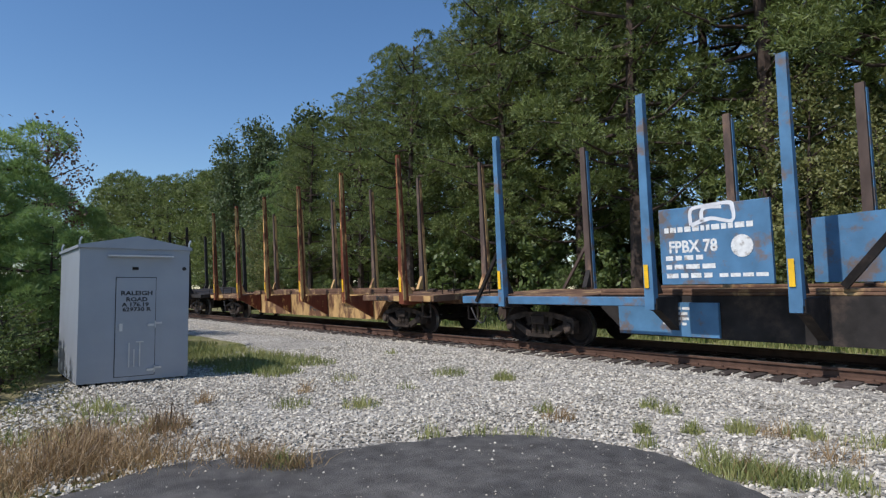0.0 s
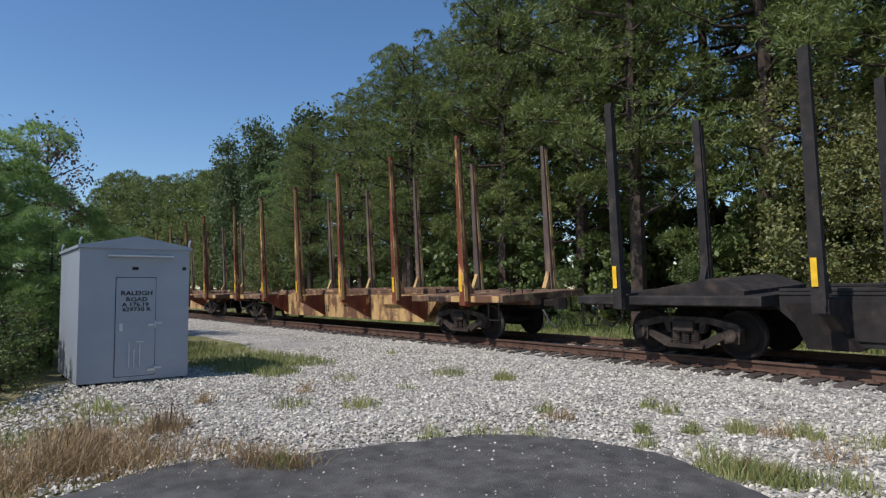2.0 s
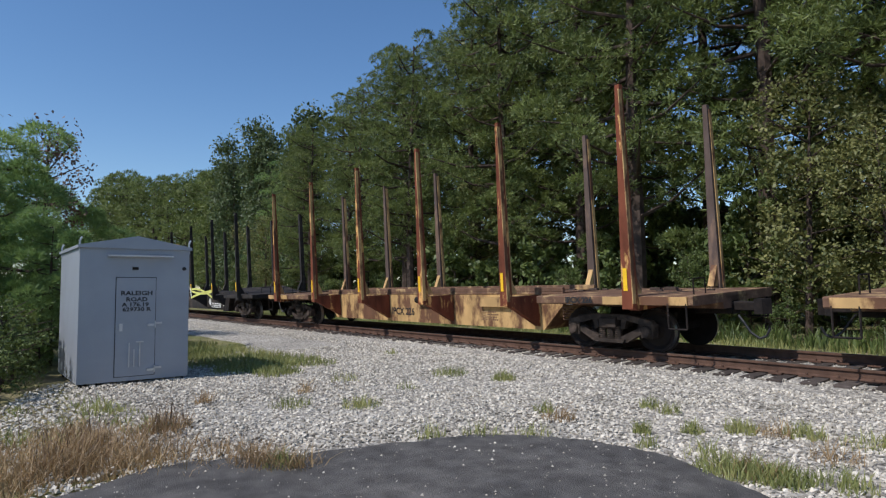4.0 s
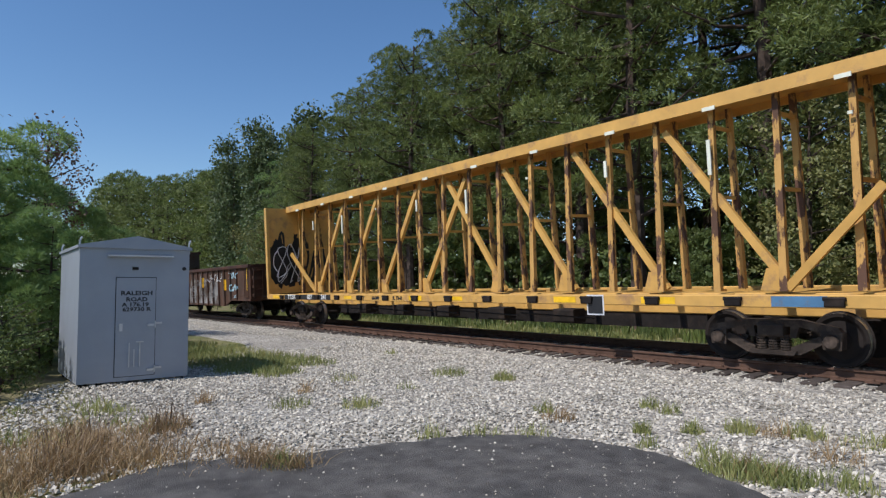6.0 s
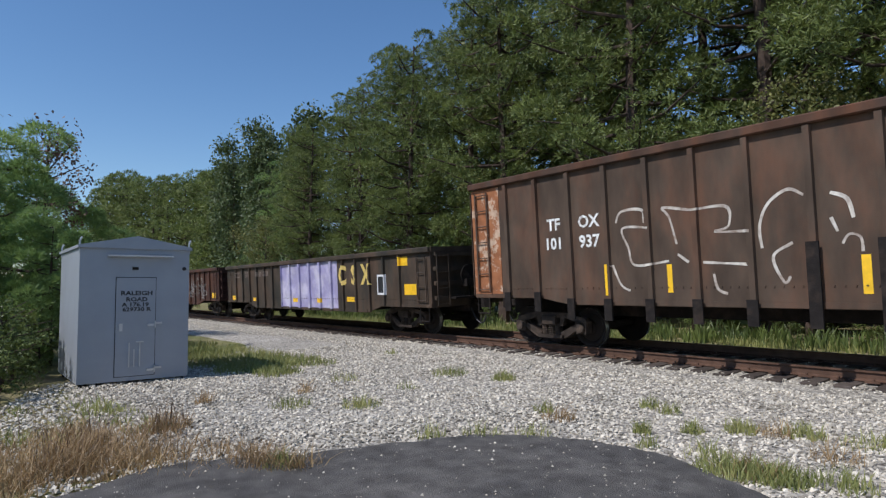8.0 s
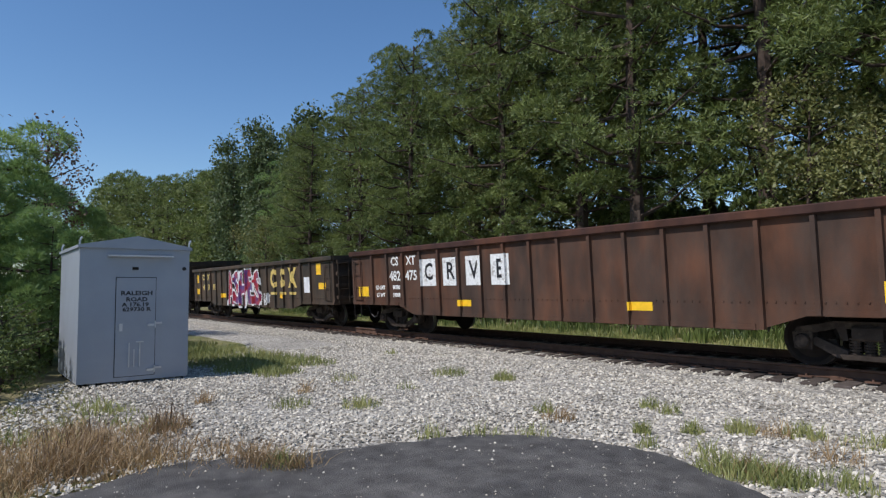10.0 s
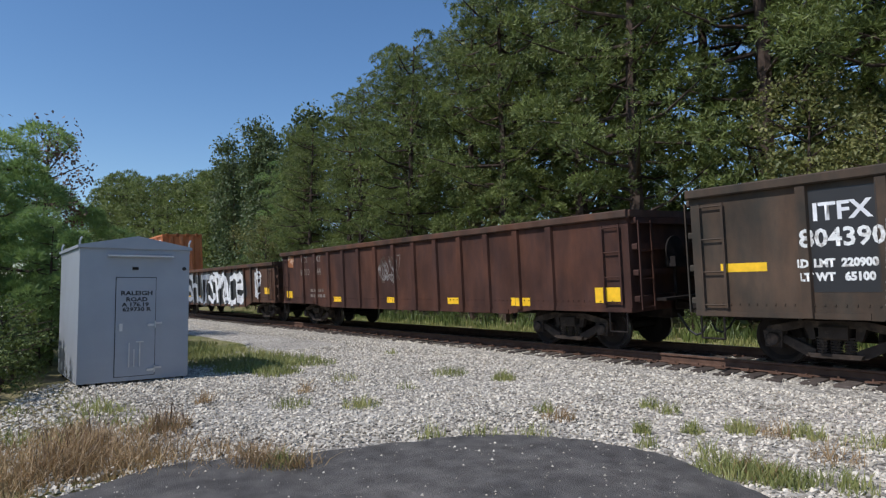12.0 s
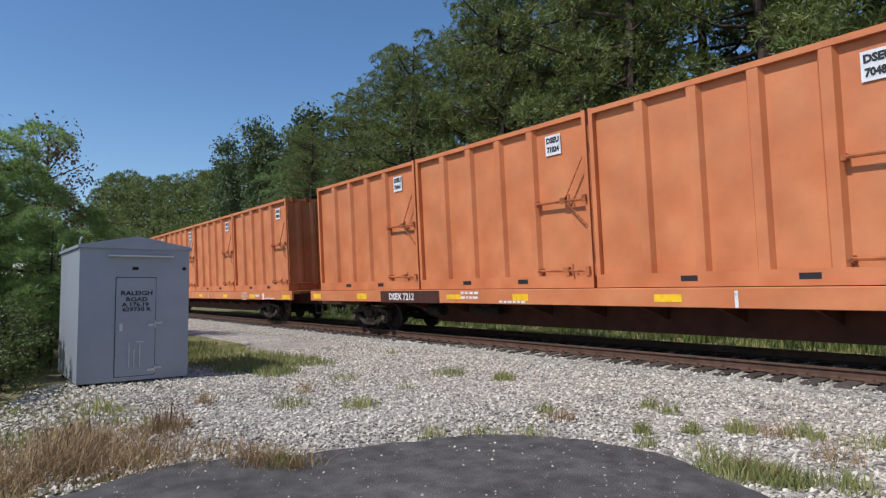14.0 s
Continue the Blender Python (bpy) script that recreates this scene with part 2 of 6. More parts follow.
def prism(bm, pts, a, b, axis="y"):
    """An outline in the plane across the axis, drawn out from a to b."""
    def v(p, q):
        return {"y": (p[0], q, p[1]), "x": (q, p[0], p[1]), "z": (p[0], p[1], q)}[axis]
    n = len(pts)
    lo, hi = [bm.verts.new(v(p, a)) for p in pts], [bm.verts.new(v(p, b)) for p in pts]
    fs = [bm.faces.new(lo), bm.faces.new(hi[::-1])]
    fs += [bm.faces.new((lo[i], hi[i], hi[(i + 1) % n], lo[(i + 1) % n])) for i in range(n)]
    bmesh.ops.recalc_face_normals(bm, faces=fs)


def block(bm, x0, x1, y0, y1, z0, z1, c=0.0):
    """A box; c chamfers its four edges along x."""
    if c:
        prism(bm, [(y0 + c, z0), (y1 - c, z0), (y1, z0 + c), (y1, z1 - c), (y1 - c, z1), (y0 + c, z1), (y0, z1 - c), (y0, z0 + c)], x0, x1, "x")
    else:
        prism(bm, [(y0, z0), (y1, z0), (y1, z1), (y0, z1)], x0, x1, "x")


def rod(bm, p, q, r, n=6, r2=None):
    p, q = Vector(p), Vector(q)
    d = (q - p).normalized()
    a = d.orthogonal().normalized()
    b = d.cross(a)
    r2 = r if r2 is None else r2
    lo = [bm.verts.new(p + (a * math.cos(i * 2 * math.pi / n) + b * math.sin(i * 2 * math.pi / n)) * r) for i in range(n)]
    hi = [bm.verts.new(q + (a * math.cos(i * 2 * math.pi / n) + b * math.sin(i * 2 * math.pi / n)) * r2) for i in range(n)]
    bm.faces.new(lo[::-1]), bm.faces.new(hi)
    for i in range(n):
        bm.faces.new((lo[i], lo[(i + 1) % n], hi[(i + 1) % n], hi[i]))


def strut(bm, p, q, w, d, side=(0, 1, 0)):
    """A rectangular bar from p to q; d is its depth along side."""
    p, q, s = Vector(p), Vector(q), Vector(side)
    a = (q - p).normalized().cross(s).normalized() * w / 2
    s = s * d / 2
    v = [bm.verts.new(c + e) for c in (p, q) for e in (a + s, a - s, -a - s, -a + s)]
    fs = [bm.faces.new([v[i] for i in f]) for f in ((0, 1, 2, 3), (7, 6, 5, 4), (0, 4, 5, 1), (1, 5, 6, 2), (2, 6, 7, 3), (3, 7, 4, 0))]
    bmesh.ops.recalc_face_normals(bm, faces=fs)


def spun(bm, prof, y0, n=28):
    """A profile of (radius, y) turned about the y axis."""
    rings = [[bm.verts.new((r * math.cos(2 * math.pi * i / n), y0 + y, r * math.sin(2 * math.pi * i / n))) for i in range(n)] for r, y in prof]
    fs = []
    for a, b in zip(rings, rings[1:]):
        fs += [bm.faces.new((a[i], a[(i + 1) % n], b[(i + 1) % n], b[i])) for i in range(n)]
    fs += [bm.faces.new(rings[0]), bm.faces.new(rings[-1][::-1])]
    bmesh.ops.recalc_face_normals(bm, faces=fs)


def letters(text, size, wide=1.0, bold=0.0, space=1.0):
    """A flat mesh of words, centred, standing in the x-z plane and facing -y."""
    cu = bpy.data.curves.new("letters", "FONT")
    cu.body, cu.size, cu.align_x, cu.align_y, cu.offset, cu.space_character = text, size, "CENTER", "CENTER", bold, space
    cu.resolution_u = 2
    ob = bpy.data.objects.new("letters", cu)
    me = bpy.data.meshes.new_from_object(ob)
    bpy.data.objects.remove(ob)
    me.transform(Matrix.Rotation(math.pi / 2, 4, "X") @ Matrix.Diagonal((wide, 1, 1, 1)))
    bm = bmesh.new()
    bm.from_mesh(me)
    bpy.data.meshes.remove(me)
    return bm


def drape(bm, x, y, z, ribs=(), half=0.06, proud=0.07, lift=0.005):
    """Lay a flat mesh on a ribbed side wall at y: it climbs over every rib."""
    bmesh.ops.translate(bm, verts=bm.verts, vec=(x, 0, z))
    for r in ribs:
        for e in (r - half - 0.012, r - half, r + half, r + half + 0.012):
            bmesh.ops.bisect_plane(bm, geom=bm.verts[:] + bm.edges[:] + bm.faces[:], plane_co=(e, 0, 0), plane_no=(1, 0, 0), dist=1e-5)
    for v in bm.verts:
        on = any(abs(v.co.x - r) < half + 0.004 for r in ribs)
        v.co.y += y - lift - (proud if on else 0)
    return bm


def plate(pts):
    """A flat outline in the x-z plane, facing -y."""
    bm = bmesh.new()
    f = bm.faces.new([bm.verts.new((p[0], 0, p[1])) for p in pts])
    bm.normal_update()
    if f.normal.y > 0:
        f.normal_flip()
    return bm


def rect(x0, x1, z0, z1):
    return plate([(x0, z0), (x1, z0), (x1, z1), (x0, z1)])


def smooth(pts, k=4):
    """A rounded line through the points."""
    out = []
    for i in range(len(pts) - 1):
        p = [Vector((*pts[min(max(j, 0), len(pts) - 1)], 0)) for j in (i - 1, i, i + 1, i + 2)]
        for t in [n / k for n in range(k)]:
            q = 0.5 * (2 * p[1] + (p[2] - p[0]) * t + (2 * p[0] - 5 * p[1] + 4 * p[2] - p[3]) * t * t + (3 * p[1] - p[0] - 3 * p[2] + p[3]) * t ** 3)
            out.append((q.x, q.y))
    return out + [pts[-1]]


def strokes(lines, w, rounded=True):
    """Spray lines: flat ribbons along open outlines in the x-z plane."""
    bm = bmesh.new()
    for ln in lines:
        p = [Vector((a, 0, b)) for a, b in (smooth(ln) if rounded else ln)]
        prev = None
        for i, c in enumerate(p):
            d = (p[min(i + 1, len(p) - 1)] - p[max(i - 1, 0)]).normalized()
            nrm = Vector((-d.z, 0, d.x)) * w * (0.5 + 0.22 * noise.noise((c.x * 2.3, c.z * 2.3, 2)))
            cur = (bm.verts.new(c + nrm), bm.verts.new(c - nrm))
            if prev:
                bm.faces.new((prev[0], prev[1], cur[1], cur[0]))
            prev = cur
    bm.normal_update()
    for f in bm.faces:
        if f.normal.y > 0:
            f.normal_flip()
    return bm


# ---------------------------------------------------------------- the line of the track
RAIL = 0.397
LINE, SLOPE, CANT = 11.562, -0.0745, math.radians(2.9)


def track_at(s):
    """Centre of the straight track and its heading at x = s."""
    return Vector((s, LINE + SLOPE * s, 0)), SLOPE


def canted(s, off, z=0.0):
    """A point of the track's cross-section, which leans with its far rail raised; z over the rail heads."""
    return beside(s, off * math.cos(CANT) - z * math.sin(CANT), RAIL + z * math.cos(CANT) + off * math.sin(CANT))


def beside(s, off, z=0.0):
    p, slope = track_at(s)
    n = Vector((-slope, 1, 0)).normalized()
    return p + n * off + Vector((0, 0, z))


# ---------------------------------------------------------------- ground
def grid_sheet(xs, ys, height):
    bm = bmesh.new()
    rows = [[bm.verts.new((x, y, height(x, y))) for x in xs] for y in ys]
    for a, b in zip(rows, rows[1:]):
        for i in range(len(xs) - 1):
            bm.faces.new((a[i], a[i + 1], b[i + 1], b[i]))
    for f in bm.faces:
        f.smooth = True
    return bm


def across(x, y):
    """Signed distance from the track's centre line."""
    p, slope = track_at(x)
    return (y - p.y) / math.sqrt(1 + slope * slope)


def bed(x, y):
    """Height of the stone bed: level between the ties, falling away at the shoulders."""
    o = across(x, y)
    d = abs(o)
    lean = max(-1.5, min(1.5, o)) * math.sin(CANT)
    if d < 1.22:
        return 0.188 + lean
    if d < 1.55:
        return 0.188 + lean - (d - 1.22) * 0.22
    return max(0.117 + lean * max(0.0, 1 - (d - 1.55) / 2) - (d - 1.55) * (0.05 if o < 0 else 0.14), 0.0)


def reach(s):
    """How far the stone spreads from the track towards the drive."""
    knots = ((-400, -4.6), (-18, -4.6), (-16.2, -6.6), (-14.5, -8.6), (-12.6, -10.3), (-11.0, -11.2), (-9.5, -11.9), (30, -11.9))
    for (a, u), (b, w) in zip(knots, knots[1:]):
        if a <= s <= b:
            return u + (w - u) * (s - a) / (b - a) + 0.35 * noise.noise((s * 0.7, 5, 0))
    return -11.9


def build_ground():
    far = [-2500, -1200, -500, -200, -90]
    xs = far + [-60 + 2.0 * i for i in range(41)] + [40, 90, 200, 500, 1200, 2500]
    ys = [-2500, -1000, -300, -80, -30] + [-12 + 2.0 * i for i in range(26)] + [60, 120, 300, 1000, 2500]
    bm = grid_sheet(xs, ys, lambda x, y: -0.03 + 0.03 * noise.noise((x * 0.2, y * 0.2, 0)))
    solid("ground", bm, "soil", "earth and rough grass beside the railway", kind="structure")
    # crushed stone yard and track bed, one continuous sheet
    bm = bmesh.new()
    ss = [-390 + 6 * i for i in range(52)] + [-78 + 0.8 * i for i in range(125)] + [24 + 6 * i for i in range(53)]
    offs = [-11, -8, -6.5, -5, -4, -3.4, -3.0, -2.6, -2.2, -1.75, -1.3, -0.6, 0, 0.6, 1.3, 1.75, 2.1, 2.6]
    rows = []
    for s in ss:
        row = []
        for o in offs:
            oo = o
            if o == -11:
                oo = reach(s)
            elif o < -4:
                oo = -4 + (o + 4) / 7 * (-4 - reach(s))
            p = beside(s, oo)
            z = bed(p.x, p.y) + 0.012 + 0.025 * noise.noise((p.x * 1.3, p.y * 1.3, 3)) * (abs(o) > 1.4)
            if o in (-11, 2.6):
                z = -0.06
            row.append(bm.verts.new((p.x, p.y, z)))
        rows.append(row)
    for a, b in zip(rows, rows[1:]):
        for i in range(len(offs) - 1):
            f = bm.faces.new((a[i], b[i], b[i + 1], a[i + 1]))
            f.smooth = True
    bmesh.ops.recalc_face_normals(bm, faces=bm.faces)
    solid("gravel_bed", bm, "gravel", "pale crushed stone bed under and beside the track", kind="structure")


PAVED = [(-5.0, -1.0), (-5.55, 0.6), (-5.62, 1.2), (-5.8, 1.58), (-5.92, 2.0), (-5.8, 2.4), (-5.62, 2.72), (-5.42, 3.05), (-5.33, 3.45), (-5.15, 4.0), (-4.8, 4.85), (-4.22, 5.3), (-3.65, 5.48), (-3.09, 5.45),
         (-2.38, 5.19), (-1.9, 4.94), (-0.5, 4.3), (3.0, 3.2), (9.0, 2.0), (9.0, -9.0), (-4.0, -9.0)]


def inside(x, y, poly):
    hit = False
    for (ax, ay), (bx, by) in zip(poly, poly[1:] + poly[:1]):
        if (ay > y) != (by > y) and x < (bx - ax) * (y - ay) / (by - ay) + ax:
            hit = not hit
    return hit


def build_pavement():
    """The rounded end of an asphalt drive, a thin slab with a ragged edge."""
    out = []
    n = len(PAVED)
    for i in range(n):
        p0, p1, p2, p3 = (Vector((*PAVED[(i + j) % n], 0)) for j in (-1, 0, 1, 2))
        for t in [k / 14 for k in range(14)]:
            q = 0.5 * ((2 * p1) + (p2 - p0) * t + (2 * p0 - 5 * p1 + 4 * p2 - p3) * t * t + (3 * p1 - p0 - 3 * p2 + p3) * t ** 3)
            q += Vector((noise.noise((q.x * 4, q.y * 4, 1)), noise.noise((q.x * 4, q.y * 4, 8)), 0)) * 0.07
            out.append((q.x, q.y))
    bm = bmesh.new()
    prism(bm, out, -0.05, 0.055, "z")
    solid("asphalt_drive", bm, "asphalt", "worn dark asphalt drive with a rounded end", kind="structure")


def scatter_mesh(name, verts, faces, material, label, category="", kind="stuff"):
    me = bpy.data.meshes.new(name)
    me.from_pydata(verts, [], faces)
    me.materials.append(M[material])
    return tagged(new(name, me), label, category, "", kind)


def stones(name, count, area, sizes, seed, material="stone", label="loose pale crushed stones", on=None):
    """Angular chips: squashed, turned octahedra with cut tips."""
    rng = random.Random(seed)
    v, f = [], []
    base = [Vector(p) for p in ((1, 0, 0), (-0.8, 0.35, 0), (0.1, 1, 0), (-0.1, -0.9, 0.1), (0.15, 0.1, 0.8), (0, 0, -0.8))]
    tri = ((0, 2, 4), (2, 1, 4), (1, 3, 4), (3, 0, 4), (2, 0, 5), (1, 2, 5), (3, 1, 5), (0, 3, 5))
    for _ in range(count):
        x, y = rng.uniform(*area[0]), rng.uniform(*area[1])
        if on is not None and not on(x, y):
            continue
        z = bed(x, y) + 0.012
        r = rng.uniform(*sizes)
        m = Euler((rng.uniform(-0.7, 0.7), rng.uniform(-0.7, 0.7), rng.uniform(0, 6.28))).to_matrix()
        sc = Vector((r, r * rng.uniform(0.6, 0.95), r * rng.uniform(0.5, 0.9)))
        k = len(v)
        jit = [1 + rng.uniform(-0.25, 0.25) for _ in base]
        v += [tuple(m @ Vector((b.x * sc.x * j, b.y * sc.y * j, b.z * sc.z * j)) + Vector((x, y, z + r * 0.25))) for b, j in zip(base, jit)]
        f += [(a + k, b + k, c + k) for a, b, c in tri]
    scatter_mesh(name, v, f, material, label)


def blades(name, spots, material, label, seed, tall=(0.1, 0.3), width=0.008, lean=0.5, per=60, category="grass"):
    """Tufts of bent blades; spots are (x, y, radius, amount)."""
    rng = random.Random(seed)
    v, f = [], []
    for x, y, rad, amount in spots:
        for _ in range(int(per * amount)):
            a, d = rng.uniform(0, 6.28), rad * rng.random() ** 0.6
            px, py = x + d * math.cos(a), y + d * math.sin(a)
            pz = (bed(px, py) if across(px, py) < 2.6 else -0.03)
            hgt = rng.uniform(*tall) * (1.1 - 0.5 * d / max(rad, 0.01))
            b = rng.uniform(0, 6.28)
            ln = Vector((math.cos(b), math.sin(b), 0)) * hgt * rng.uniform(0.1, lean)
            c = rng.uniform(0, 6.28)
            w = Vector((math.cos(c), math.sin(c), 0)) * width * rng.uniform(0.6, 1.3)
            p = Vector((px, py, pz))
            mid, tip = p + ln * 0.35 + Vector((0, 0, hgt * 0.6)), p + ln + Vector((0, 0, hgt))
            k = len(v)
            v += [tuple(p - w), tuple(p + w), tuple(mid + w * 0.7), tuple(mid - w * 0.7), tuple(tip)]
            f += [(k, k + 1, k + 2, k + 3), (k + 3, k + 2, k + 4)]
    return scatter_mesh(name, v, f, material, label, category)


# ---------------------------------------------------------------- track
def swept(off, ss):
    bm = bmesh.new()
    loop = [(-0.07, 0), (0.07, 0), (0.07, 0.012), (0.012, 0.03), (0.009, 0.115), (0.036, 0.128), (0.036, 0.158), (0.026, 0.167),
            (-0.026, 0.167), (-0.036, 0.158), (-0.036, 0.128), (-0.009, 0.115), (-0.012, 0.03), (-0.07, 0.012)]
    rings = [[bm.verts.new(canted(s, off + a, b - 0.167)) for a, b in loop] for s in ss]
    for r0, r1 in zip(rings, rings[1:]):
        for i in range(len(loop)):
            f = bm.faces.new((r0[i], r1[i], r1[(i + 1) % len(loop)], r0[(i + 1) % len(loop)]))
            f.material_index = 1 if i in (7,) else 0
    bm.faces.new(rings[0]), bm.faces.new(rings[-1][::-1])
    bmesh.ops.recalc_face_normals(bm, faces=bm.faces)
    return bm


def build_track():
    tr = thing("railway_track", "rusty steel rails on dark timber ties in crushed stone", "railway track", kind="structure")
    ss = [-390 + 10 * i for i in range(33)] + [-60 + 1.5 * i for i in range(49)] + [20 + 10 * i for i in range(33)]
    for off in (-0.753, 0.753):
        ob = part("rail", swept(off, ss), "rail", tr, "rusty steel rail with a bright worn head")
        ob.data.materials.append(M["railhead"])
    # ties: shared meshes near by, one joined piece far off
    kinds = []
    rng = random.Random(4)
    for i in range(5):
        bm = bmesh.new()
        block(bm, -0.115, 0.115, -1.3 + rng.uniform(-0.05, 0.04), 1.3 + rng.uniform(-0.04, 0.05), -0.17, 0.0, 0.012)
        for v in bm.verts:
            v.co += Vector((rng.uniform(-0.008, 0.008), 0, rng.uniform(-0.006, 0.006)))
        kinds.append(mesh_of("tie", bm, "tie"))
    s = -60.0
    while s < 12:
        p, slope = track_at(s)
        part("tie", kinds[rng.randrange(5)], "tie", tr, at=Matrix.Translation((p.x, p.y, RAIL - 0.175 + rng.uniform(-0.01, 0.006)))
             @ Matrix.Rotation(math.atan(slope) + rng.uniform(-0.025, 0.025), 4, "Z") @ Matrix.Rotation(CANT, 4, "X"))
        s += 0.46 + rng.uniform(-0.03, 0.03)
    bm = bmesh.new()
    for a, b in ((-390, -60.3), (12.3, 330)):
        s = a
        while s < b:
            q = [beside(s - 0.11, -1.3), beside(s + 0.11, -1.3), beside(s + 0.11, 1.3), beside(s - 0.11, 1.3)]
            prism(bm, [(c.x, c.y) for c in q], RAIL - 0.33, RAIL - 0.175, "z")
            s += 0.55
    tagged(part("far_ties", bm, "tie", tr), kind="stuff")
    bm = bmesh.new()
    s = -45.0
    while s < 8:
        for off in (-0.753, 0.753):
            c = canted(s, off)
            block(bm, c.x - 0.1, c.x + 0.1, c.y - 0.17, c.y + 0.17, c.z - 0.18, c.z - 0.155)
            for e in (-0.1, 0.1):
                block(bm, c.x - 0.015, c.x + 0.015, c.y + e - 0.015, c.y + e + 0.015, c.z - 0.155, c.z - 0.125)
        s += 0.46
    tagged(part("tie_plates", bm, "rail", tr), kind="stuff")


# ---------------------------------------------------------------- signal bungalow
def build_bungalow():
    W, DP, H = 1.79, 2.4, 2.40
    fl, fr = Vector((-12.02, 2.50, 0)), Vector((-11.89, 4.27, 0))
    d = (fr - fl).normalized()
    m = Matrix(((-d.x * 0 + d.x, -d.y, 0, fl.x), (d.y, d.x, 0, fl.y), (0, 0, 1, 0.0), (0, 0, 0, 1)))
    # local frame: x along the front, y into the house, z up
    hut = thing("signal_bungalow", "grey painted steel railway signal bungalow with a locked door", "equipment shed", at=m)
    bm = bmesh.new()
    block(bm, 0, W, 0, DP, 0.06, H)
    part("shell", bm, "silver", hut, "smooth grey painted steel walls")
    for x in (0.05, W - 0.17):
        for y in (0.1, DP - 0.25):
            bm = bmesh.new()
            block(bm, x, x + 0.12, y, y + 0.14, -0.05, 0.06)
            part("foot", bm, "dark", hut, "dark steel foot")
    bm = bmesh.new()
    prism(bm, [(-0.035, H - 0.03), (W + 0.035, H - 0.03), (W + 0.035, H + 0.02), (W / 2, H + 0.2), (-0.035, H + 0.02)], -0.05, DP + 0.05, "y")
    part("roof", bm, "silver", hut, "low gabled sheet steel roof")
    for x in (0.0, W):
        for y in (0.02, DP - 0.06):
            bm = bmesh.new()
            block(bm, x - 0.012, x + 0.012, y, y + 0.04, H - 0.1, H + 0.1)
            rod(bm, (x, y, H + 0.1), (x + 0.03, y + 0.02, H + 0.16), 0.016)
            part("lifting_lug", bm, "silver_trim", hut, "galvanised lifting lug")
    bm = bmesh.new()
    prism(bm, [(0.0, H - 0.13), (-0.11, H - 0.155), (-0.11, H - 0.17), (0.0, H - 0.175)], 0.42, W - 0.3, "x")
    part("drip_hood", bm, "silver_trim", hut, "pale metal rain hood over the door")
    dx0, dx1, dz0, dz1 = 0.57, 1.21, 0.14, 1.86
    bm = bmesh.new()
    block(bm, dx0, dx1, -0.018, 0.0, dz0, dz1)
    door = part("door", bm, "silver", hut, "flush grey steel door")
    bm = bmesh.new()
    for a in ((dx0 - 0.012, dx0, dz0, dz1), (dx1, dx1 + 0.012, dz0, dz1), (dx0 - 0.012, dx1 + 0.012, dz1, dz1 + 0.012), (dx0 - 0.012, dx1 + 0.012, dz0 - 0.012, dz0)):
        block(bm, a[0], a[1], -0.004, 0.0, a[2], a[3])
    part("door_gap", bm, "black", hut, "dark gap round the door")
    bm = bmesh.new()
    rod(bm, (dx0 + 0.07, -0.02, 1.03), (dx0 + 0.07, -0.09, 1.03), 0.022)
    block(bm, dx0 + 0.045, dx0 + 0.095, -0.1, -0.075, 0.93, 1.06)
    part("door_handle", bm, "silver_trim", door, "bright metal handle")
    for z in (1.02, 0.23):
        bm = bmesh.new()
        block(bm, dx1 - 0.13, dx1 - 0.01, -0.05, -0.018, z - 0.02, z + 0.02)
        block(bm, dx1 + 0.0, dx1 + 0.11, -0.045, 0.0, z + 0.015, z + 0.045)
        rod(bm, (dx1 - 0.005, -0.04, z - 0.05), (dx1 - 0.005, -0.04, z + 0.07), 0.014)
        part("hinge", bm, "silver_trim", door, "bright strap hinge")
    bm = bmesh.new()
    for x in (0.78, 0.86, 0.95):
        block(bm, x, x + 0.018, -0.04, -0.018, 0.3, 0.72 if x < 0.8 else 0.6)
    block(bm, 0.9, 1.02, -0.042, -0.018, 0.72, 0.74)
    block(bm, 0.955, 0.97, -0.042, -0.018, 0.3, 0.72)
    part("louvre", bm, "silver_trim", door, "bright vent strips")
    for txt, x, z, s in (("RALEIGH", 0.9, 1.585, 0.105), ("ROAD", 0.9, 1.475, 0.10), ("A 176.19", 0.88, 1.385, 0.095), ("629730 R", 0.9, 1.30, 0.095)):
        part("lettering", drape(letters(txt, s, 1.25, 0.003), x, -0.018, z), "black", door, "black stencilled lettering")
    bm = bmesh.new()
    block(bm, 0.82, 0.92, -0.02, 0.0, 2.0, 2.05)
    part("vent", bm, "dark", hut, "small dark vent plate")
    bm = bmesh.new()
    spun(bm, [(0.03, -0.03), (0.035, -0.01), (0.035, 0.0)], 0.0, 12)
    bmesh.ops.translate(bm, verts=bm.verts, vec=(W - 0.09, 0, 2.03))
    part("indicator_lamp", bm, "black", hut, "small dark round indicator lamp")


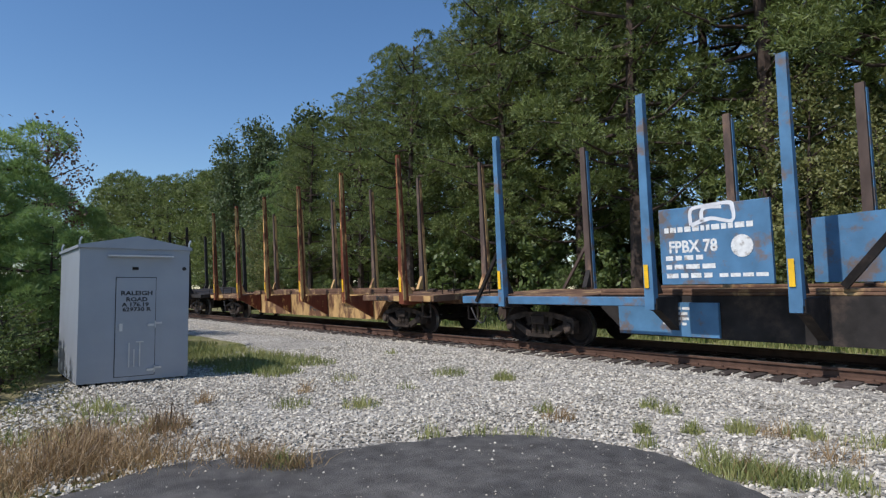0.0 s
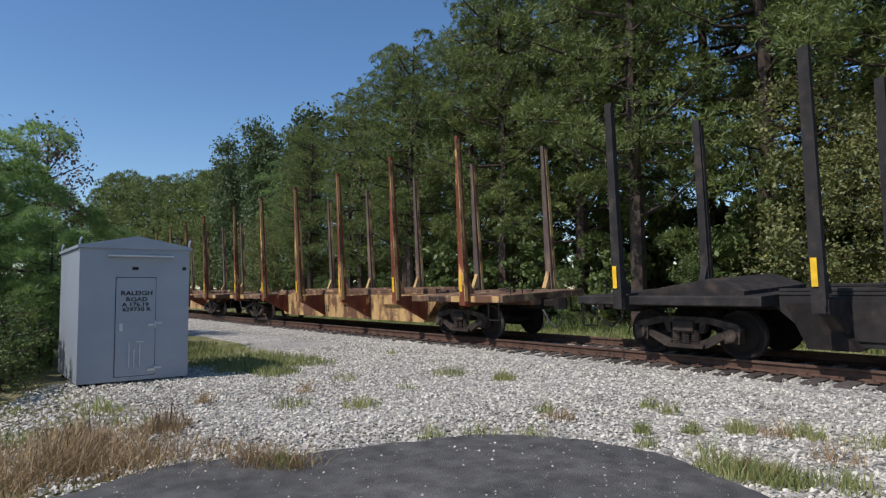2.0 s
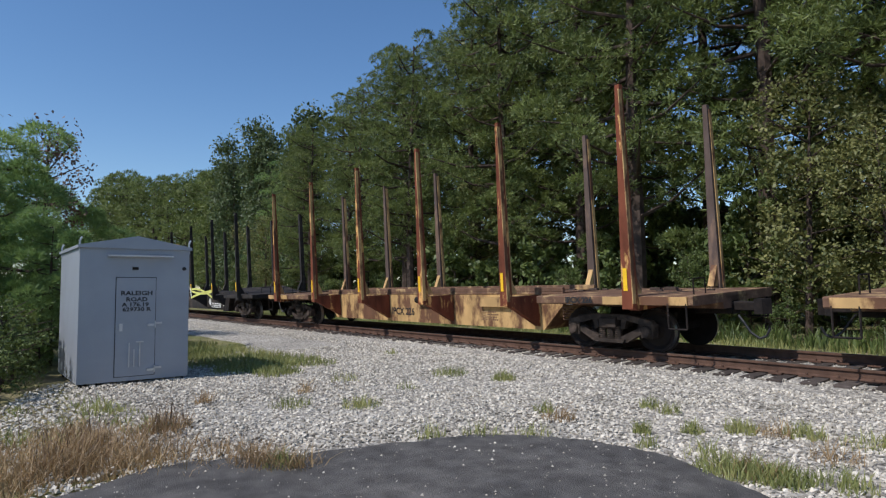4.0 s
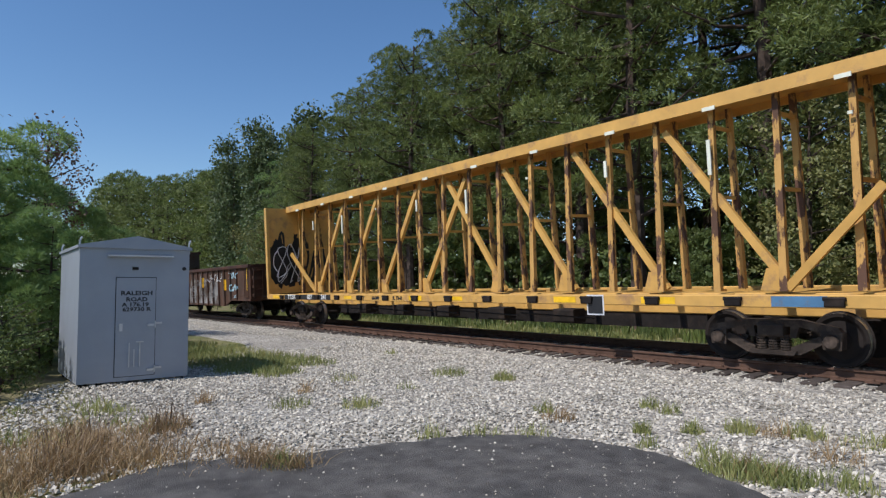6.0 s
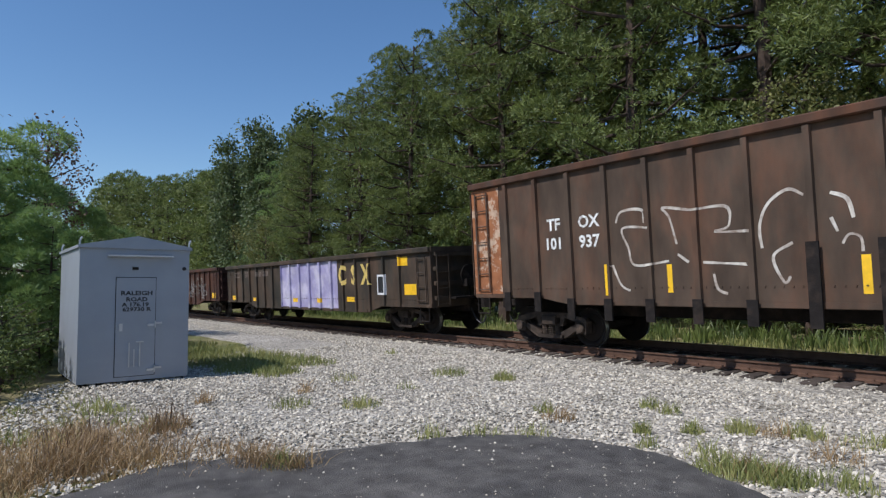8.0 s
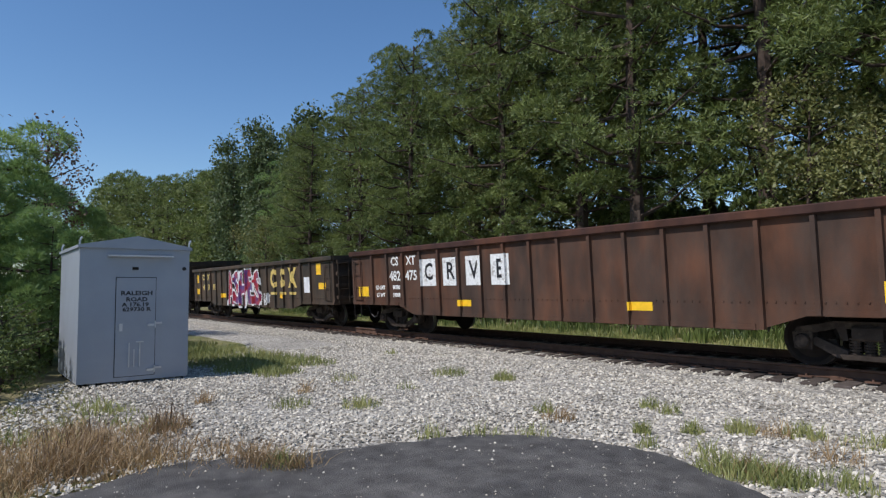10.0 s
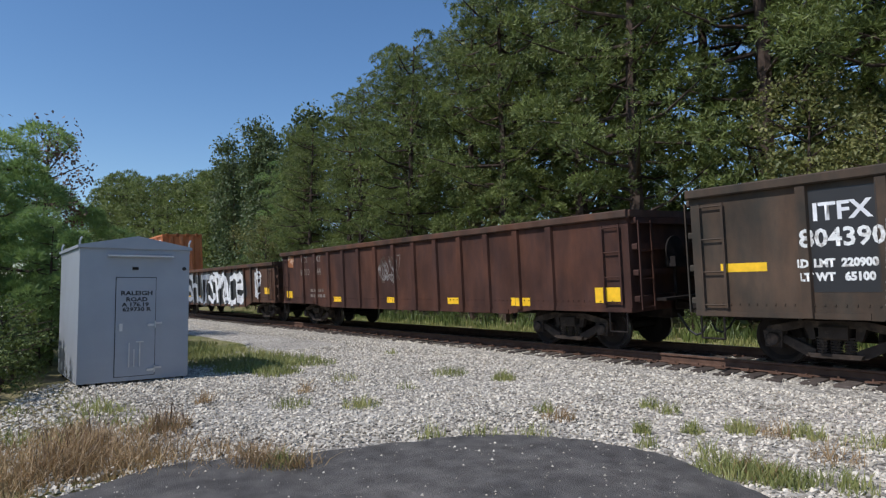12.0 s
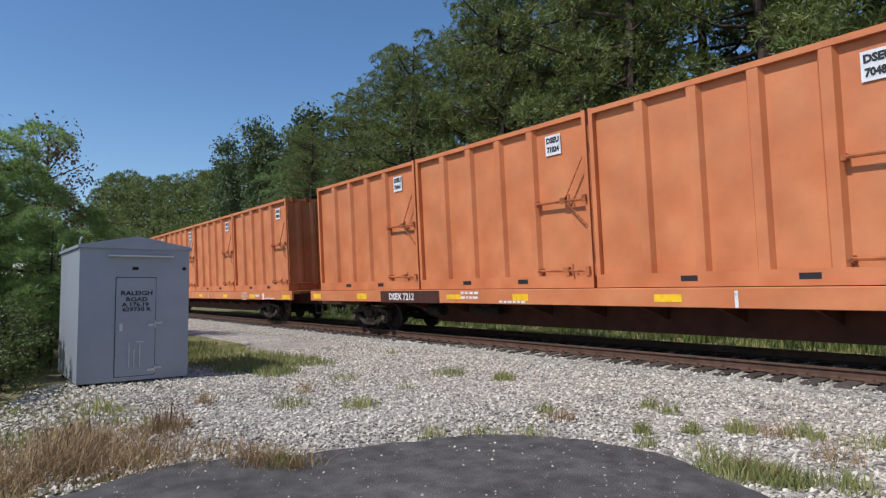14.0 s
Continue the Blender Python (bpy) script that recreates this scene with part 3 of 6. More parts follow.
# ---------------------------------------------------------------- trees
def tuft_mesh(name, centres, sizes, axes, seed, material, per=10, width=0.021):
    """Bunches of needles: thin blades that fan out from every centre."""
    rng = np.random.default_rng(seed)
    c = np.repeat(np.asarray(centres), per, axis=0)
    sz = np.repeat(np.asarray(sizes), per)
    ax = np.repeat(np.asarray(axes), per, axis=0)
    d = rng.normal(size=c.shape) + ax * 1.1
    d /= np.linalg.norm(d, axis=1, keepdims=True)
    side = np.cross(d, rng.normal(size=c.shape))
    side /= np.linalg.norm(side, axis=1, keepdims=True)
    ln = (sz * rng.uniform(0.7, 1.25, len(c)))[:, None]
    a, b = c + d * ln * 0.1 - side * width * 0.5, c + d * ln * 0.55 + side * width
    t = c + d * ln
    v = np.stack([a, b, t], axis=1).reshape(-1, 3)
    me = bpy.data.meshes.new(name)
    me.from_pydata(v.tolist(), [], np.arange(len(v)).reshape(-1, 3).tolist())
    me.materials.append(M[material])
    return me


def leaf_mesh(name, centres, size, seed, material):
    rng = np.random.default_rng(seed)
    c = np.asarray(centres)
    n = len(c)
    d = rng.normal(size=(n, 3))
    d /= np.linalg.norm(d, axis=1, keepdims=True)
    s = np.cross(d, rng.normal(size=(n, 3)))
    s /= np.linalg.norm(s, axis=1, keepdims=True)
    k = (size * rng.uniform(0.6, 1.3, n))[:, None]
    v = np.stack([c - d * k * 0.6, c + s * k * 0.38, c + d * k * 0.7, c - s * k * 0.38], axis=1).reshape(-1, 3)
    me = bpy.data.meshes.new(name)
    me.from_pydata(v.tolist(), [], np.arange(n * 4).reshape(-1, 4).tolist())
    me.materials.append(M[material])
    return me


def pine(seed, height, spread, low, tufts, label, material="needle", size=0.21, name="pine_tree", per=9, width=0.028):
    """A tapered, slightly bent trunk, whorls of limbs, bunches of needles out along each limb."""
    rng = random.Random(seed)
    tree = thing(name, label, "tree", "wood beside the railway")
    bm = bmesh.new()
    bend = [Vector((rng.uniform(-0.25, 0.25), rng.uniform(-0.25, 0.25), 0)) for _ in range(6)]

    def axis(u):
        k = min(int(u * 5), 4)
        w = u * 5 - k
        return bend[k].lerp(bend[k + 1], w) * u + Vector((0, 0, u * height))
    r0 = height * 0.013 + 0.05
    for i in range(8):
        rod(bm, axis(i / 8) - Vector((0, 0, 0.15 if i == 0 else 0)), axis((i + 1) / 8), r0 * (1 - i / 9.5), 7, r0 * (1 - (i + 1) / 9.5))
    centres, sizes, axes = [], [], []
    limbs = int(height * 3.6)
    for i in range(limbs):
        u = low + (1 - low) * (i + rng.random()) / limbs
        f = (u - low) / (1 - low)
        shape = 0.72 + 0.28 * math.sin(math.pi * min(f * 1.3, 1)) if f < 0.6 else 0.34 + 0.44 * math.sqrt(max(0.0, 1 - ((f - 0.6) / 0.4) ** 2))
        ln = spread * shape * rng.uniform(0.55, 1.15)
        a = i * 2.4 + rng.uniform(-0.5, 0.5)
        up = rng.uniform(-0.1, 0.45)
        p = axis(u)
        q = p + Vector((math.cos(a) * ln, math.sin(a) * ln, ln * up))
        mid = p.lerp(q, 0.5) + Vector((0, 0, -0.08 * ln))
        rr = 0.02 + 0.016 * ln
        rod(bm, p, mid, rr, 5, rr * 0.7)
        rod(bm, mid, q, rr * 0.7, 5, 0.012)
        clumps = max(1, int(ln * 0.85 + 0.5))
        n = max(8, int(tufts / limbs * (0.35 + shape) / clumps))
        for c in range(clumps):
            w = 1 - c * 0.62 / clumps - rng.random() * 0.12
            base = p.lerp(mid, w * 2) if w < 0.5 else mid.lerp(q, w * 2 - 1)
            cc = base + Vector((rng.gauss(0, 0.18), rng.gauss(0, 0.18), rng.gauss(0.1, 0.15)))
            rad = rng.uniform(0.5, 1.0) * (0.8 + 0.12 * min(ln, 3))
            flat = rng.uniform(0.42, 0.62)
            for _ in range(n):
                o = Vector((rng.gauss(0, 1), rng.gauss(0, 1), rng.gauss(0.55, 0.8))).normalized()
                o = Vector((o.x, o.y, o.z * flat)) * rad * rng.uniform(0.7, 1.0)
                centres.append(tuple(cc + o))
                sizes.append(size * rng.uniform(0.7, 1.25))
                axes.append(tuple(o.normalized() * 1.1 + Vector((0, 0, 0.35))))
    part("trunk", bm, "bark", tree, "rough brown trunk with thin limbs")
    part("crown", tuft_mesh("crown", centres, sizes, axes, seed, material, per, width), material, tree, "uneven crown of long needles")
    return tree


def broadleaf(seed, height, spread, low, leaves, material, label, size=0.15, name="broadleaf_tree", droop=0.0):
    """A forked trunk, limbs that branch again, clumps of single leaves."""
    rng = random.Random(seed)
    tree = thing(name, label, "bush" if height < 4 else "tree", "wood beside the railway")
    bm = bmesh.new()
    r0 = 0.012 * height + 0.03
    top = Vector((rng.uniform(-0.4, 0.4), rng.uniform(-0.4, 0.4), height * 0.9))
    rod(bm, (0, 0, -0.12), top * 0.5, r0, 7, r0 * 0.65)
    rod(bm, top * 0.5, top, r0 * 0.65, 6, 0.02)
    clumps = []
    limbs = int(9 + height * 2.2)
    for i in range(limbs):
        u = low + (1 - low) * (i + rng.random()) / limbs
        f = (u - low) / (1 - low)
        ln = spread * (0.55 + 0.6 * math.sin(math.pi * (0.18 + 0.75 * f))) * rng.uniform(0.55, 1.1)
        a = i * 2.4 + rng.uniform(-0.6, 0.6)
        p = top * u
        q = p + Vector((math.cos(a) * ln, math.sin(a) * ln, ln * rng.uniform(0.1, 0.7) - droop * ln))
        rod(bm, p, q, 0.015 + 0.012 * ln, 5, 0.008)
        for c in range(max(2, int(ln * 1.8))):
            t = rng.uniform(0.35, 1.05)
            clumps.append((p.lerp(q, t) + Vector((rng.gauss(0, 0.3), rng.gauss(0, 0.3), rng.gauss(0, 0.3))) * (0.25 + 0.2 * ln), rng.uniform(0.25, 0.55) * (0.5 + 0.12 * height)))
    cs = []
    for _ in range(leaves):
        c, rad = clumps[rng.randrange(len(clumps))]
        o = Vector((rng.gauss(0, 1), rng.gauss(0, 1), rng.gauss(0, 0.7)))
        o *= rad / max(o.length, 0.3) * rng.random() ** 0.35
        p = c + o
        cs.append((p.x, p.y, max(p.z, 0.03)))
    part("trunk", bm, "bark", tree, "forked grey-brown trunk")
    part("crown", leaf_mesh("crown", cs, size, seed, material), material, tree, "loose crown of small leaves")
    return tree


def stand(base, x, y, turn, scale=1.0, z=-0.03):
    return copy_thing(base, Matrix.Translation((x, y, z)) @ Matrix.Rotation(turn, 4, "Z") @ Matrix.Scale(scale, 4))


def build_wood():
    rng = random.Random(11)
    tall = [pine(21, 17.5, 3.3, 0.12, 5600, "tall dark green loblolly pine with branches near the ground"),
            pine(22, 16.5, 3.6, 0.2, 5600, "broad dark green loblolly pine with drooping limbs"),
            pine(23, 18.5, 3.0, 0.28, 5200, "slender tall pine with a ragged top")]
    thin = pine(24, 15.5, 2.0, 0.15, 2900, "narrow young pine with a pointed top", "needle_light")
    inner = [pine(25, 17.0, 3.5, 0.12, 2400, "tall pine deeper in the wood", size=0.32, per=7, width=0.055),
             pine(26, 17.0, 3.6, 0.2, 2400, "broad pine deeper in the wood", size=0.32, per=7, width=0.055)]
    poplar = broadleaf(28, 15.5, 1.25, 0.12, 5200, "leaf_grey", "slender pointed broadleaf tree with grey-green leaves", 0.22, "poplar_tree")
    distant = pine(27, 17.0, 3.8, 0.1, 1900, "rounded pine at the far end of the wood", size=0.5, per=6, width=0.09)
    low = broadleaf(34, 6.0, 2.2, 0.05, 2000, "leaf", "shaded undergrowth tree in the wood", 0.33, "undergrowth_tree")
    oak = broadleaf(31, 13.0, 2.8, 0.1, 8000, "leaf_yellow", "broadleaf tree with leaves turning yellow", 0.17)
    gum = broadleaf(32, 11.0, 2.6, 0.08, 6500, "leaf", "broadleaf tree with dark green leaves", 0.18)
    shrub = broadleaf(33, 2.6, 1.2, 0.05, 2000, "leaf", "leafy green bush at the edge of the wood", 0.095, "bush")
    young = pine(41, 6.2, 2.0, 0.04, 2800, "bushy young pine with soft bright green needles", "needle_light", 0.26, "young_pine", 10, 0.024)
    dry = broadleaf(42, 6.4, 0.95, 0.5, 1500, "leaf_brown", "thin small tree with brown dry leaves", 0.09, "dry_tree")
    GROW = {**{b: 1.16 for b in tall}, **{b: 1.2 for b in inner}, distant: 1.14, thin: 0.9, poplar: 1.0, oak: 0.94, gum: 0.55, low: 0.9, shrub: 0.75, young: 0.98, dry: 1.0}
    used = set()

    def put(base, x, y, scale=1.0):
        turn = rng.uniform(0, 6.28)
        scale *= GROW[base]
        if base in used:
            return stand(base, x, y, turn, scale / base.scale[0])
        used.add(base)
        base.matrix_basis = Matrix.Translation((x, y, -0.03)) @ Matrix.Rotation(turn, 4, "Z") @ Matrix.Scale(scale, 4)
        return base
    # first row along the far side of the line, tall and close on the right
    row = [(-4.0, 22.5, 1.18, 2), (-9.0, 24.0, 1.2, 0), (-13.5, 22.6, 1.12, 1), (-17.5, 24.5, 1.14, 0), (-21.0, 22.8, 0.95, 1), (-24.8, 24.4, 0.87, 0), (-28.0, 22.6, 0.83, 1),
           (-31.0, 24.6, 0.85, 1), (-34.2, 23.4, 0.74, 0), (-37.6, 24.8, 0.72, 2), (-41.0, 23.6, 0.72, 1), (-44.5, 25.0, 0.71, 0), (2.0, 23.5, 1.15, 1), (7.5, 24, 1.1, 0)]
    for x, y, s, k in row:
        put(tall[k], x, y, s)
    for x, y, s, k in [(-1, 29, 1.2, 0), (-7, 30, 1.25, 1), (-14, 30, 1.22, 2), (-20, 31, 1.05, 1), (-26, 29.5, 0.95, 0), (-31, 31, 0.95, 1), (-36, 30, 0.85, 0), (-41, 31, 0.84, 1), (-46.5, 30, 0.8, 0),
                       (-11, 35, 1.3, 0), (-24, 36, 1.1, 1), (-33, 37, 1.0, 0), (-42, 37, 0.95, 1), (-52, 36, 0.9, 1), (6, 31, 1.2, 2)]:
        put(inner[k % 2], x, y, s)
    for x, y, s in [(-49, 27.0, 0.94), (-52.0, 26.5, 0.92), (-58.5, 28.5, 0.98), (-66, 32, 1.0), (-61, 32, 1.05)]:
        put(thin, x, y, s)
    for x, y, s in [(-46.5, 26.2, 1.18), (-47.6, 26.4, 1.08), (-49.0, 26.9, 1.0), (-57.5, 27.7, 1.28), (-55.6, 27.5, 1.18), (-59.5, 28.6, 1.16), (-72.0, 30.3, 1.36), (-69.5, 30.2, 1.18), (-63, 30, 1.15)]:
        put(poplar, x, y, s)
    for x, y, s in [(-1.5, 20.5, 0.93), (1.5, 21, 1.05), (-23.3, 26.5, 1.5), (-66, 31, 0.9), (-7.0, 21.4, 0.72), (-4.5, 20.4, 0.55), (-50, 24.5, 0.7)]:
        put(oak, x, y, s)
    for x, y, s in [(-10.5, 21.0, 0.5), (-16, 21.2, 0.42), (-29, 21.6, 0.45), (-37, 22.2, 0.45), (-56, 25.5, 0.8), (-62, 27.5, 0.85), (-69, 31, 0.95), (-74, 33, 1.0), (-53, 25, 0.7), (-79, 34, 1.05)]:
        put(gum, x, y, s)
    # undergrowth that closes the wood
    for i in range(13):
        put(low, -24 + i * 2.5 + rng.uniform(-0.7, 0.7), 23.0 + rng.uniform(-0.8, 1.2), rng.uniform(0.55, 0.85))
    for i in range(24):
        put(low, -66 + i * 3.2 + rng.uniform(-1, 1), 27.5 + rng.uniform(-1.2, 6.5) + max(0, 2.5 - i * 0.2), rng.uniform(0.7, 1.15))
    for i in range(30):
        put(low, -60 + i * 2.6 + rng.uniform(-1, 1), 38 + rng.uniform(-2, 3), rng.uniform(0.7, 1.1))
    for i in range(9):
        put(low, -17 + i * 2.7 + rng.uniform(-0.6, 0.6), 31.5 + rng.uniform(-1, 1.5), rng.uniform(0.9, 1.15))
    # the far end of the wood
    for i, (x, y, s) in enumerate([(-182, 44, 1.42), (-170, 42, 1.42), (-160, 41, 1.5), (-150, 40, 1.4), (-140, 40, 1.25), (-131, 40, 1.24), (-122, 40, 1.1), (-113, 40, 1.1), (-104, 40, 1.1), (-96, 38, 1.04),
                                   (-88, 36, 0.95), (-82, 37, 0.95), (-150, 50, 1.4), (-126, 48, 1.25), (-108, 47, 1.2)]):
        put(distant, x, y, s)
    for i in range(22):
        x = -62 + i * 3.0 + rng.uniform(-0.8, 0.8)
        put(shrub, x, 20.2 + rng.uniform(-0.4, 1.6) + max(0, -x - 30) * 0.1, rng.uniform(0.4, 0.8))
    # bushes and young pines beside the bungalow
    for x, y, s in [(-19.6, 1.9, 0.9), (-17.5, 1.0, 0.74), (-22.5, 2.9, 0.62), (-16.6, 2.9, 0.52), (-24.5, 0.5, 1.0), (-15.2, 0.6, 0.45), (-26, 5.2, 0.8)]:
        put(young, x, y, s)
    put(dry, -24.0, 3.85, 1.2)
    for x, y, s in [(-15.4, 1.3, 0.62), (-15.2, 2.5, 0.55), (-16.0, 3.6, 0.6), (-13.4, 0.3, 0.6), (-13.1, 1.25, 0.62), (-12.1, 0.55, 0.55), (-11.3, 0.35, 0.42), (-14.2, 1.9, 0.7), (-17.0, 3.8, 0.7), (-18.5, 5.0, 0.7), (-13.2, -0.2, 0.5), (-11.4, 0.2, 0.32), (-14.2, 0.6, 0.5), (-12.6, 0.1, 0.42), (-12.8, 1.55, 0.72), (-11.75, 1.3, 0.55), (-11.0, 0.95, 0.5), (-13.9, 1.7, 0.8)]:
        put(shrub, x, y, s)


def build_plants():
    def yard(x, y):
        return not inside(x, y, PAVED)
    stones("crushed_stones", 50000, ((-15.5, 0.5), (0.9, 11.6)), (0.016, 0.042), 5, on=lambda x, y: yard(x, y) and reach(x) + 0.2 < across(x, y) < -1.2)
    stones("ballast_stones", 9000, ((-38, -15.0), (10.2, 13.6)), (0.02, 0.042), 6, on=lambda x, y: -4.5 < across(x, y) < -1.2)
    stones("stones_between_rails", 3500, ((-14, 1.0), (11.2, 14.8)), (0.015, 0.03), 7, on=lambda x, y: -1.3 < across(x, y) < 2.2)
    rng = random.Random(9)
    v, f = [], []
    # grit on the asphalt
    for _ in range(900):
        x, y = rng.uniform(-6, 0), rng.uniform(1.2, 5.5)
        if not inside(x, y, PAVED):
            continue
        r = rng.uniform(0.003, 0.007) + 0.012 * rng.random() ** 6
        k = len(v)
        v += [(x + r, y, 0.056), (x - r * 0.6, y + r, 0.056), (x - r * 0.6, y - r, 0.056), (x, y, 0.056 + r)]
        f += [(k, k + 1, k + 3), (k + 1, k + 2, k + 3), (k + 2, k, k + 3)]
    scatter_mesh("grit", v, f, "stone", "pale grit on the asphalt")
    green = [(-7.93, 4.27, 0.3, 0.8), (-7.24, 4.97, 0.28, 1.2), (-8.78, 8.0, 0.35, 1.4), (-7.57, 8.16, 0.22, 1.9), (-5.24, 6.44, 0.15, 0.5), (-3.76, 6.26, 0.1, 0.9), (-4.47, 7.67, 0.14, 0.6), (-4.1, 7.5, 0.16, 0.6),
             (-3.38, 6.66, 0.13, 0.9), (-3.05, 7.08, 0.2, 1.2), (-2.48, 7.33, 0.22, 1.3), (-1.87, 7.34, 0.3, 1.0), (-2.46, 5.46, 0.3, 2.4), (-2.23, 5.5, 0.28, 2.4), (-2.01, 5.5, 0.22, 1.5), (-1.67, 5.7, 0.25, 1.0)]
    green += [(-2.82, 5.85, 0.25, 0.5), (-5.23, 4.47, 0.2, 0.4), (-4.89, 4.95, 0.25, 0.5), (-4.5, 5.3, 0.25, 0.4), (-12.4, 9.4, 0.2, 0.4), (-3.4, 5.75, 0.12, 0.3), (-8.0, 6.4, 0.2, 0.3), (-9.6, 6.2, 0.3, 0.5), (-5.25, 2.75, 0.22, 0.8)]
    blades("grass_tufts", green, "grass", "small tufts of green and yellow grass in the gravel", 2, (0.05, 0.25), 0.006, 0.75, 170)
    patch = [(-15.0 + rng.uniform(-4.5, 3.2), 6.4 + rng.uniform(-1.3, 0.9), 0.5, 1.0) for _ in range(80)] + [(-11.6 + rng.uniform(-0.7, 0.7), 5.7 + rng.uniform(-0.3, 0.3), 0.3, 0.7) for _ in range(8)]
    blades("grass_patch", patch, "grass", "patch of rough green grass beside the bungalow", 3, (0.08, 0.26), 0.009, 0.6, 130)
    straw = [(-6.95 + rng.uniform(-1.0, 1.0), 1.35 + rng.uniform(-0.8, 0.6), 0.35, 0.8) for _ in range(34)] + [(-6.9, 1.45, 0.25, 3), (-7.2, 1.65, 0.25, 2), (-6.5, 1.3, 0.25, 2), (-7.7, 2.55, 0.3, 2.4), (-7.4, 2.3, 0.3, 1.6)]
    straw += [(-6.0 + rng.uniform(-0.9, 0.5), 2.25 + rng.uniform(-0.35, 0.5), 0.3, 0.35) for _ in range(12)] + [(-5.29, 2.65, 0.25, 1.8), (-5.5, 2.6, 0.25, 1.4), (-5.1, 2.85, 0.2, 1.2), (-9.05, 3.5, 0.12, 0.7), (-8.87, 5.02, 0.2, 0.7)]
    straw += [(-4.85, 6.23, 0.2, 0.8), (-2.72, 7.15, 0.2, 0.8), (-1.95, 6.51, 0.25, 0.7), (-2.3, 5.55, 0.3, 0.9)]
    blades("dry_grass", straw, "straw", "clump of dry golden grass and weeds", 4, (0.05, 0.30), 0.005, 1.5, 130)
    stalks = [(-7.0, 1.5, 0.35, 1.6), (-7.4, 1.7, 0.3, 1.0), (-7.72, 2.59, 0.2, 0.9), (-7.5, 2.4, 0.25, 0.6), (-8.1, 1.3, 0.3, 0.5), (-6.6, 1.2, 0.3, 0.6)]
    blades("weed_stalks", stalks, "stalk", "tall thin dead weed stalks", 8, (0.3, 0.62), 0.004, 0.55, 34, "weeds")
    weeds = [(-8.6 + rng.uniform(-1.6, 1.0), 1.5 + rng.uniform(-1.0, 1.0), 0.3, 0.5) for _ in range(16)]
    blades("green_weeds", weeds, "grass", "green weeds among the dry grass", 6, (0.05, 0.2), 0.009, 0.7, 90)
    strip = []
    for i in range(420):
        s = rng.uniform(-48, 4)
        p = beside(s, rng.uniform(2.7, 7.4))
        strip.append((p.x, p.y, 0.6, 0.6))
    weed_bank = [(s, beside(s, 6.8 + rng.uniform(-0.6, 0.9)).y, 0.5, 1.0) for s in [rng.uniform(-40, 4) for _ in range(150)]]
    blades("weed_bank", weed_bank, "leaf", "tall green weeds along the edge of the wood", 12, (0.2, 0.75), 0.03, 0.5, 40, "weeds")
    blades("grass_strip", strip, "grass", "strip of mown grass between the track and the wood", 7, (0.08, 0.36), 0.014, 0.6, 70)


# ---------------------------------------------------------------- the train
SPEED, AHEAD = 23.04, 0.42
TRAIN, LOADS = [], []


def car_pose(c, half, t):
    """Pose of a car whose trucks stand half a base before and behind its middle."""
    s = c + AHEAD + SPEED * (t - 7.0)
    a, b = track_at(s - half)[0], track_at(s + half)[0]
    d = (b - a).normalized()
    mid = (a + b) / 2
    return Matrix(((d.x, -d.y, 0, mid.x), (d.y, d.x, 0, mid.y), (0, 0, 1, RAIL), (0, 0, 0, 1))) @ Matrix.Rotation(CANT, 4, "X")


